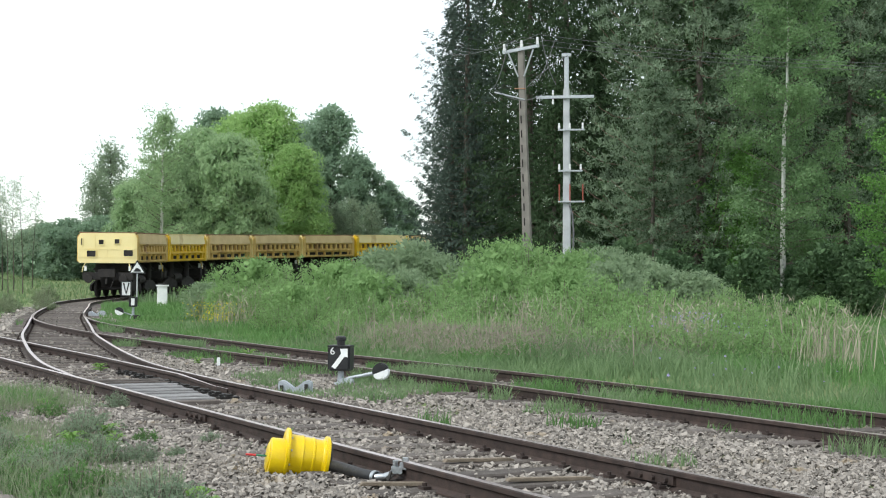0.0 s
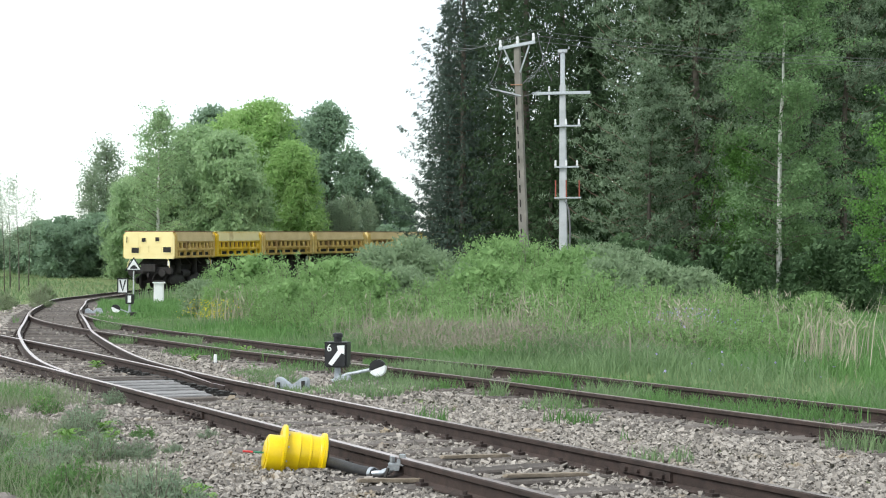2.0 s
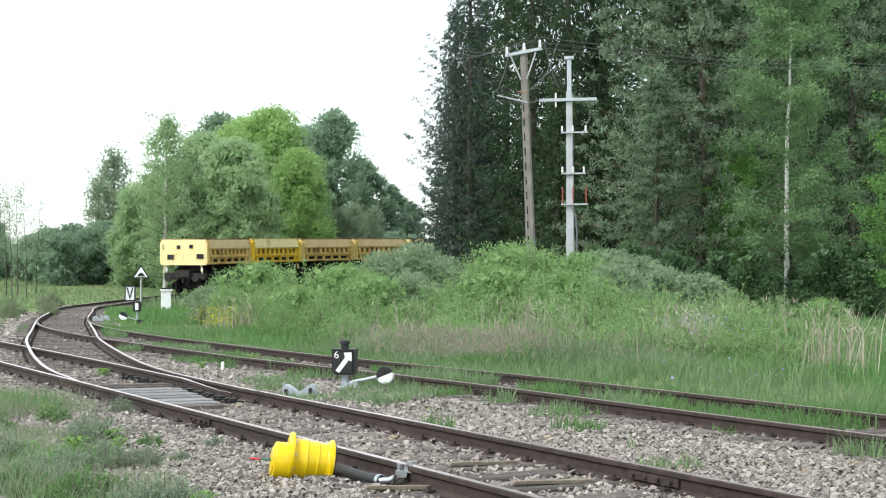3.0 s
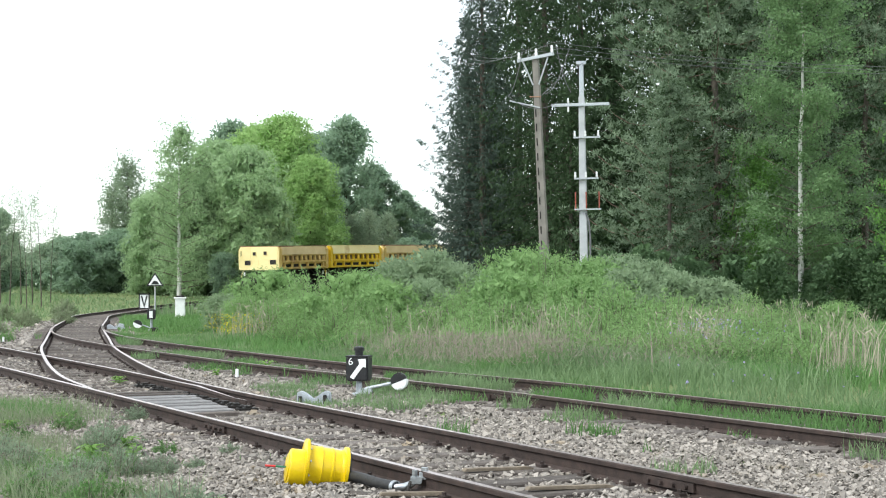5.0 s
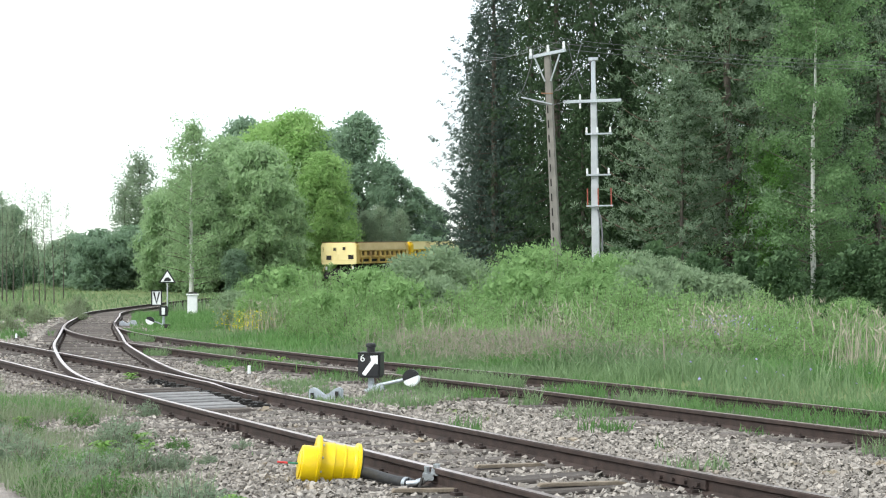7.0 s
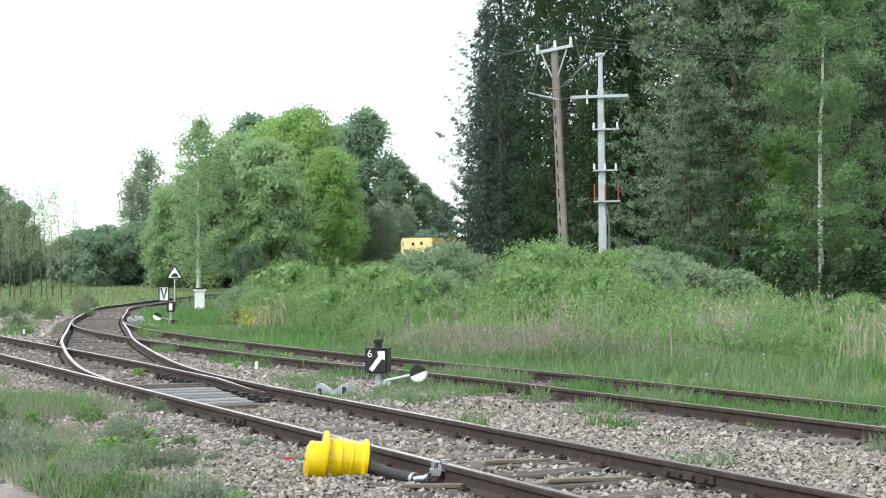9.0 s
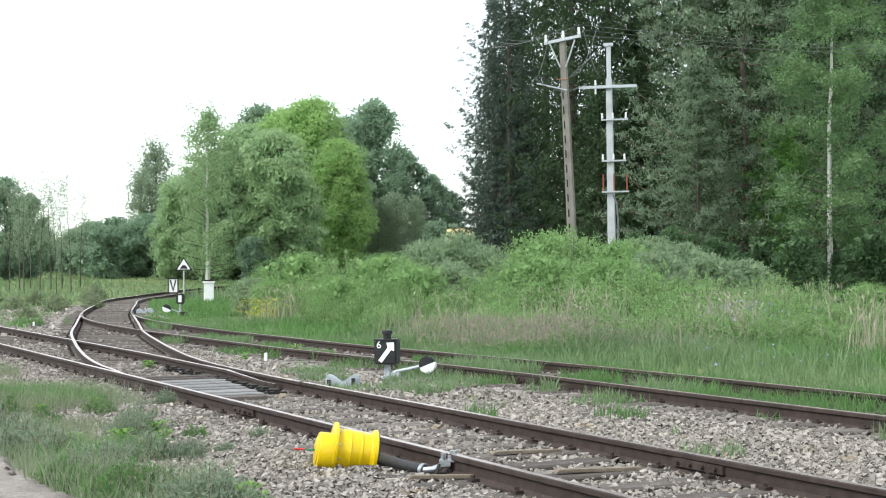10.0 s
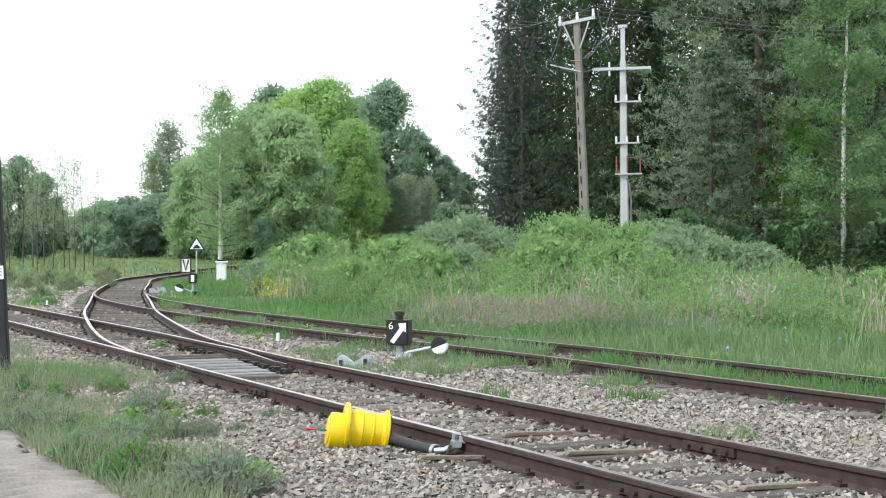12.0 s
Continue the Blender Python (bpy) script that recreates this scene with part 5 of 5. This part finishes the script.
def scatter(n, y0, y1, seed, slack=0.34):
    """Even points on the plan within the cone of ground that lies before the railway."""
    rng = np.random.default_rng(seed)
    y = np.sqrt(rng.uniform(y0 ** 2, y1 ** 2, n))
    return np.c_[rng.uniform(-slack, slack, n) * y, y]


def sward(name, label, xy, height, width, material, seed, lean=0.35):
    rng = np.random.default_rng(seed)
    z = rise(xy[:, 1]) - 0.02
    v, f = blades(np.c_[xy, z], height, width, rng, lean)
    ob = link(name, quick_mesh(name, v, f), material)
    return tagged(ob, label, "grass", kind="stuff")


def tracks_of(xy):
    return offset_from(xy, TRACK_1), offset_from(xy, BRANCH), offset_from(xy, BACK)


# meadow behind the rear track
xy = np.vstack([scatter(150000, 15, 54, 11, 0.36), scatter(70000, 13, 27, 71, 0.36)])
o1, ob_, o3 = tracks_of(xy)
keep = (o3 > 1.25) & (ob_ > 1.7) & (np.random.default_rng(1).uniform(size=len(xy)) < 0.62 + 0.3 * patchy(xy, 0.6, 2))
xy, o3 = xy[keep], o3[keep]
low = np.where((ob_[keep] < 6) & (xy[:, 1] > 40), 0.45, 1.0)
tall = low * np.clip((o3 - 0.2) / 4, 0.4, 1) * (0.38 + 0.16 * patchy(xy, 0.8, 4)) * np.where(xy[:, 1] > 44, 0.6, 1)
sel = patchy(xy, 0.45, 3) > 0.12
sward("meadow_grass", "tall mixed meadow grass between track and shrubs", xy[~sel], tall[~sel], 0.008 + 0.0004 * xy[~sel, 1], M_GRASS, 1, 0.9)
sward("meadow_grass", "fresh green meadow grass between track and shrubs", xy[sel], tall[sel], 0.008 + 0.0004 * xy[sel, 1], M_GRASS_F, 2, 0.9)

# dry stalks and seed heads among the meadow grass
rng = np.random.default_rng(21)
spots = np.vstack([rng.normal((cx, cy), (sx, sy), (n, 2)) for cx, cy, sx, sy, n in ((4.75, 27.6, 0.35, 0.4, 230), (6.3, 23.2, 0.3, 0.5, 130), (2.15, 29.2, 0.5, 0.5, 220), (7.7, 34.5, 1.0, 0.8, 190), (-0.6, 31, 0.6, 0.5, 60), (6.7, 37, 0.9, 0.6, 60), (0.6, 30.5, 0.9, 0.8, 40), (-5.0, 41.5, 0.5, 0.7, 170), (7.6, 28.5, 0.6, 0.8, 30))])
v, f = blades(np.c_[spots, np.full(len(spots), -0.02)], rng.uniform(0.55, 1.2, len(spots)), 0.014, rng, 0.4)
tagged(link("dry_stalks", quick_mesh("dry_stalks", v, f), M_STRAW), "bleached dry stalks of last year's grass", "dry grass", kind="stuff")
tips = spots[::2]
tagged(link("seed_heads", leaf_mesh("seed_heads", np.c_[tips, rng.uniform(0.5, 1.0, len(tips))], 0.16, 0.022, rng, up=1.5), M_STRAW), "pale drooping heads of dry reed grass", "seed heads", kind="stuff")
dock = rng.normal((6.2, 25.5), (1.5, 2.0), (26, 2))
v, f = blades(np.c_[dock, np.full(26, -0.02)], rng.uniform(0.6, 1.0, 26), 0.03, rng, 0.15)
tagged(link("dock_spikes", quick_mesh("dock_spikes", v, f), M_HEAD), "brown upright spikes of old dock", "dry weeds", kind="stuff")
heads = np.vstack([rng.normal((cx, cy), (sx, sy), (n, 2)) for cx, cy, sx, sy, n in ((1.2, 25.6, 0.8, 0.6, 2600), (-0.1, 27.2, 0.7, 0.6, 1500), (3.6, 24.5, 0.8, 0.6, 500))])
tagged(link("seed_heads", leaf_mesh("seed_heads", np.c_[heads, rng.uniform(0.15, 0.6, len(heads))], 0.16, 0.008, rng, up=1.2), M_HEAD), "purplish grey haze of grass seed heads", "seed heads", kind="stuff")

# weeds between the road and the near track
rng = np.random.default_rng(12)
k = rng.integers(index_at(TRACK_1, 6), index_at(TRACK_1, 40), 95000)
xy = side(TRACK_1, 0)[k] + rng.uniform(-0.3, 0.3, (95000, 2)) + (side(TRACK_1, 1) - TRACK_1)[k] * rng.uniform(-4.2, -1.3, 95000)[:, None]
o1, ob_, o3 = tracks_of(xy)
ord_ = offset_from(xy, ROAD[::4])
edge = np.interp(xy[:, 1], [8, 15.5], [-3.15, -1.75]) + 0.4 * patchy(xy, 1.4, 6)
keep = (o1 < edge) & (ord_ > 1.5) & (patchy(xy, 1.6, 7) > -0.35)
xy, o1 = xy[keep], o1[keep]
sel = patchy(xy, 1.0, 8)
hh = 0.19 + 0.09 * patchy(xy, 1.3, 9)
sward("weeds", "grey-green roadside weeds and grasses", xy[sel < 0.5], hh[sel < 0.5], 0.007, M_GRASS_G, 3, 0.8)
sward("weeds", "fresh green roadside grass", xy[sel > 0.5], hh[sel > 0.5], 0.008, M_GRASS_F, 4, 0.8)
rng = np.random.default_rng(33)
k = rng.choice(len(xy), min(14000, len(xy)), replace=False)
tagged(link("seed_heads", leaf_mesh("seed_heads", np.c_[xy[k], rng.uniform(0.14, 0.36, len(k))], 0.04, 0.0035, rng, up=1.2), M_HEAD), "brownish seed heads of roadside grass", "seed heads", kind="stuff")

# tufts in and between the tracks
rng = np.random.default_rng(13)
k = rng.integers(index_at(BACK, 9), index_at(BACK, 46), 150000)
xy = BACK[k] + rng.uniform(-0.3, 0.3, (150000, 2)) + (side(BACK, 1) - BACK)[k] * rng.uniform(-4.3, 1.5, 150000)[:, None]
o1, ob_, o3 = tracks_of(xy)
hub = np.exp(-(((xy[:, 0] + 0.3) / 1.5) ** 2 + ((xy[:, 1] - 19.9) / 2.3) ** 2))
between = (o1 > 1.15) & (o3 < -0.9) & (patchy(xy, 1.5, 14) > 0.95 - 1.7 * hub)
inside = (np.abs(o3) < 0.68) & (patchy(xy, 1.6, 15) > 0.05)
shoulder = (o3 < -0.82) & (o3 > -1.3) & (patchy(xy, 2.6, 16) > 0.62)
outer = (o3 > 0.8) & (patchy(xy, 1.2, 22) > -0.4)
keep = (between | inside | shoulder | outer) & ~((np.abs(ob_) < 1.0) & (xy[:, 1] > 22))
xy2, o3 = xy[keep], o3[keep]
hh = np.where(np.abs(o3) < 1.3, 0.17, 0.17) * (1 + 0.4 * patchy(xy2, 1.5, 20))
sel = patchy(xy2, 0.9, 19) > -0.1
sward("track_grass", "fresh grass tufts growing through the ballast", xy2[sel], hh[sel], 0.012, M_GRASS_F, 5, 0.7)
sward("track_grass", "pale grass tufts growing through the ballast", xy2[~sel], hh[~sel], 0.012, M_GRASS, 6, 0.7)
xy = scatter(90000, 8, 48, 43, 0.34)
o1, ob_, o3 = tracks_of(xy)
left = (o1 < -0.95) & (o1 > -2.6) & (patchy(xy, 2.2, 17) > 1.0)
mid = (np.abs(o1) < 0.62) & (patchy(xy, 2.4, 18) > 1.2) & (xy[:, 1] > 10)
sward("track_grass", "small green weeds in the near ballast", xy[left | mid], 0.08, 0.014, M_GRASS_F, 14, 0.9)
far_left = (o1 < -1.6) & (ob_ < -1.8) & (xy[:, 1] > 26)
sward("meadow_grass", "green grass on the far side of the near track", xy[far_left], 0.2, 0.02, M_GRASS, 7, 0.9)

# far field, left of the branch
rng = np.random.default_rng(41)
fx = np.c_[rng.uniform(-62, -5, 40000), rng.uniform(38, 128, 40000)]
fo = offset_from(fx, BRANCH)
fx = fx[(fo < -1.9) & (fx[:, 0] > -0.42 * fx[:, 1] - 3)]
sward("field_grass", "pale green grass of the far field", fx, 0.22 + 0.10 * patchy(fx, 0.3, 5), 0.06, M_GRASS, 8, 0.9)
fx = np.c_[rng.uniform(-16, 30, 26000), rng.uniform(70, 125, 26000)]
fx = fx[offset_from(fx, BRANCH) > 1.9]
sward("field_grass", "grass below the train embankment and the wood", fx, 0.6, 0.05, M_GRASS, 9)

fx = np.c_[rng.uniform(-15, 2, 30000), rng.uniform(47, 78, 30000)]
fx = fx[offset_from(fx, BRANCH) > 1.25]
sward("meadow_grass", "mixed grass round the signal and cabinet", fx, 0.22 + 0.12 * patchy(fx, 0.5, 31), 0.03, M_GRASS_F, 32, 0.8)

# yellow and lilac flowers
fl = np.c_[rng.normal(-5.6, 0.42, 420), rng.normal(42.6, 0.7, 420), rng.uniform(0.15, 0.68, 420)]
tagged(link("yellow_flowers", leaf_mesh("yellow_flowers", fl, 0.042, 0.032, rng), M_FLOWER_Y), "patch of small yellow flowers", "flowers", kind="stuff")
fl = np.vstack([np.c_[rng.normal(5.2, 0.5, 150), rng.normal(28.5, 1.0, 150), rng.uniform(0.45, 0.8, 150)], np.c_[rng.uniform(3, 6, 18), rng.uniform(17.5, 24, 18), rng.uniform(0.15, 0.4, 18)]])
tagged(link("lilac_flowers", leaf_mesh("lilac_flowers", fl, 0.045, 0.035, rng), M_FLOWER_B), "scattered pale lilac meadow flowers", "flowers", kind="stuff")


def rosette(seed, h, n, size, label, leaf_mat):
    rng = np.random.default_rng(seed)
    t = thing("leafy_weed", pose(0, 0, 0), label, "weed")
    stems, vs, fs = [], [], []
    for k in range(n):
        az = k * 2.4 + rng.normal(0, 0.3)
        hh, rr = h * rng.uniform(0.35, 1.0), size * rng.uniform(0.5, 1.0)
        top = np.array([math.cos(az) * rr * 0.4, math.sin(az) * rr * 0.4, hh])
        stems.append((np.array([[0, 0, -0.02], top * [0.5, 0.5, 0.6], top]), 0.004, 0.002))
        out = np.array([math.cos(az), math.sin(az), 0.35])
        sd = np.array([-math.sin(az), math.cos(az), 0])
        for q, wd, dz in ((0, 0.01, 0), (0.35, 0.26, 0.06), (0.7, 0.2, 0.03), (1.0, 0.015, -0.08)):
            c = top + out * rr * q + [0, 0, dz * size * 2]
            vs += [c - sd * wd * rr, c + [0, 0, -0.02 * rr], c + sd * wd * rr]
        b = len(vs) - 12
        for r in range(3):
            for c in range(2):
                fs.append([b + 3 * r + c, b + 3 * r + c + 1, b + 3 * r + c + 4, b + 3 * r + c + 3])
    tagged(link("stalkwork", stem_mesh("stalkwork", stems, 4), leaf_mat, t), kind="stuff")
    link("leaves", quick_mesh("leaves", np.array(vs), np.array(fs)), leaf_mat, t)
    return t


place(rosette(1, 0.22, 26, 0.15, "broad-leaved bright green dock in the ballast", M_DOCK), [(-2.78, 13.68, 0.26), (-1.35, 9.48, 0.28), (-2.90, 12.86, 0.28), (-4.00, 16.46, 0.22), (-2.60, 13.19, 0.20), (-3.34, 13.02, 0.20), (-4.36, 15.64, 0.22), (-4.7, 22.6, 0.26), (-2.95, 26.6, 0.3), (-3.55, 24.7, 0.24)], 0.34)
HERB = dict(n=46, loose=0.16, slim=0.26, up=0.7, name="herb", category="weed")
place(shrub(31, 0.3, 0.3, "blue-green bushy wormwood on gravel", M_WORM, 2000, 0.036, **HERB), [(-1.54, 8.98, 0.36), (-2.17, 12.05, 0.20), (-2.23, 11.84, 0.17), (-3.66, 12.62, 0.32), (-3.01, 14.11, 0.28), (-2.45, 11.81, 0.30), (-2.93, 13.46, 0.30), (-4.20, 13.78, 0.30), (-3.29, 16.67, 0.22), (-1.81, 13.46, 0.14), (-2.78, 10.83, 0.26), (-1.94, 12.39, 0.13), (-3.32, 12.13, 0.30), (-2.67, 11.28, 0.28), (-1.69, 9.23, 0.30), (-1.45, 9.14, 0.30), (-3.67, 12.13, 0.28), (-2.37, 10.28, 0.24)], 0.3)
place(shrub(32, 0.3, 0.26, "fresh green upright herb at the roadside", M_GRASS_F, 1700, 0.045, **HERB), [(-2.19, 9.76, 0.30), (-2.14, 9.95, 0.30), (-2.28, 9.71, 0.26), (-2.38, 13.46, 0.16), (-3.75, 15.64, 0.24), (-4.00, 14.52, 0.24), (-2.82, 10.63, 0.24), (-2.05, 9.90, 0.26), (-2.54, 10.20, 0.22), (-4.71, 15.64, 0.24)], 0.3)
place(shrub(33, 0.8, 0.6, "grey-green bush on the field's edge", M_GRASS_G, 1800, 0.09, n=46, loose=0.5), [(-15.5, 58, 0.7), (-14.6, 54, 0.55), (-17.5, 62, 0.8), (-16.2, 66, 0.7), (-18.9, 60, 0.6), (-13.2, 46, 0.5), (-17.0, 70, 0.9), (-20.5, 66, 0.8), (-13.9, 57, 0.6), (-16.9, 57, 0.7)], 0.8)

# ---- ballast stones ----
def stones(name, label, xy, size, material, seed, z=0.012):
    rng = np.random.default_rng(seed)
    n = len(xy)
    cube = np.array([[x, y, w] for w in (-1, 1) for y in (-1, 1) for x in (-1, 1)], float)
    quad = np.array([[4, 5, 7, 6], [0, 1, 5, 4], [2, 6, 7, 3], [0, 4, 6, 2], [1, 3, 7, 5]])
    v = cube[None] * rng.uniform(0.45, 1.0, (n, 8, 3))
    v *= rng.uniform([0.75, 0.55, 0.28], [1.5, 1.0, 0.7], (n, 3))[:, None]
    turn = rng.uniform(0, math.pi, n)
    q = unit(np.c_[np.cos(turn), rng.normal(0, 0.3, n), rng.normal(0, 0.3, n), np.sin(turn)])
    w, x, y, u = q.T
    R = np.stack([1 - 2 * (y * y + u * u), 2 * (x * y - w * u), 2 * (x * u + w * y), 2 * (x * y + w * u), 1 - 2 * (x * x + u * u), 2 * (y * u - w * x),
                  2 * (x * u - w * y), 2 * (y * u + w * x), 1 - 2 * (x * x + y * y)], -1).reshape(n, 3, 3)
    v = np.einsum("nij,nkj->nki", R, v) * (size * np.clip(rng.lognormal(0, 0.42, n), 0.4, 2.4))[:, None, None]
    v += np.c_[xy, z + rng.uniform(-0.008, 0.022, n) + rise(xy[:, 1])][:, None]
    f = (np.arange(n)[:, None, None] * 8 + quad[None]).reshape(-1, 4)
    ob = link(name, quick_mesh(name, v.reshape(-1, 3), f), material)
    return tagged(ob, label, "gravel", kind="stuff")


for y0, y1, n, size, seed in ((7.5, 17, 92000, 0.0145, 1), (17, 30, 62000, 0.0195, 2), (30, 62, 28000, 0.030, 3)):
    xy = scatter(n, y0, y1, 50 + seed, 0.36)
    o1, ob_, o3 = tracks_of(xy)
    dens = np.random.default_rng(seed).uniform(size=n)
    zone = ((o1 > np.interp(xy[:, 1], [8, 15.5], [-3.3, -1.95]) + 0.4 * patchy(xy, 1.2, 60)) & (o3 < 1.05)) | (np.abs(ob_) < 1.7)
    thin = (o1 < -1.6) & (dens < 0.3)
    bare = ((np.abs(ob_) < 0.85) & (xy[:, 1] > 23) & (xy[:, 1] < 52) & (dens < 0.5)) | ((np.abs(o1) < 0.9) & (dens < 0.42 + 0.35 * patchy(xy, 0.9, 61))) | (dens < 0.12 + 0.28 * patchy(xy, 1.4, 62)) | ((np.abs(o3) < 1.3) & (dens < 0.55))
    keep = zone & ~thin & ~bare | ((o1 < -1.8) & (o1 > -3.4) & (dens < 0.10) & (y1 < 40))
    dark = (np.minimum(np.abs(o3 + 0.4), np.abs(ob_) + 0.2 + (xy[:, 1] < 24)) < 0.95) & (dens > 0.25)
    stones("ballast_stones", "loose grey and beige ballast stones", xy[keep & ~dark], size, M_STONE, seed)
    stones("ballast_stones", "oily dark ballast stones by the rails", xy[keep & dark], size, M_STONE_D, seed + 10)


# ---- what moves ----
def motions():
    times = [k * 0.5 for k in range(25)]
    for n, w in enumerate(WAGONS):
        rows = []
        for t in times:
            s = S0 + SPEED * t + n * PITCH
            a, b = on_track(s + 0.9), on_track(s + PITCH - 1.2)
            d = (b - a).normalized()
            yaw = math.degrees(math.atan2(-d.x, d.y))
            tilt = math.degrees(math.asin(d.z))
            o = a - d * 0.9
            rows.append((t, pose(o.x, o.y, o.z, tilt, 0, yaw)))
        walk(w, rows)
        for ws in [c for c in w.children if c.name.startswith("wheelset")]:
            y = ws.location.y
            turn = math.degrees(SPEED / 0.44)
            walk(ws, [(k * 0.1, pose(0, y, 0.44, -turn * k * 0.1, 0, 0)) for k in range(121)])


motions()
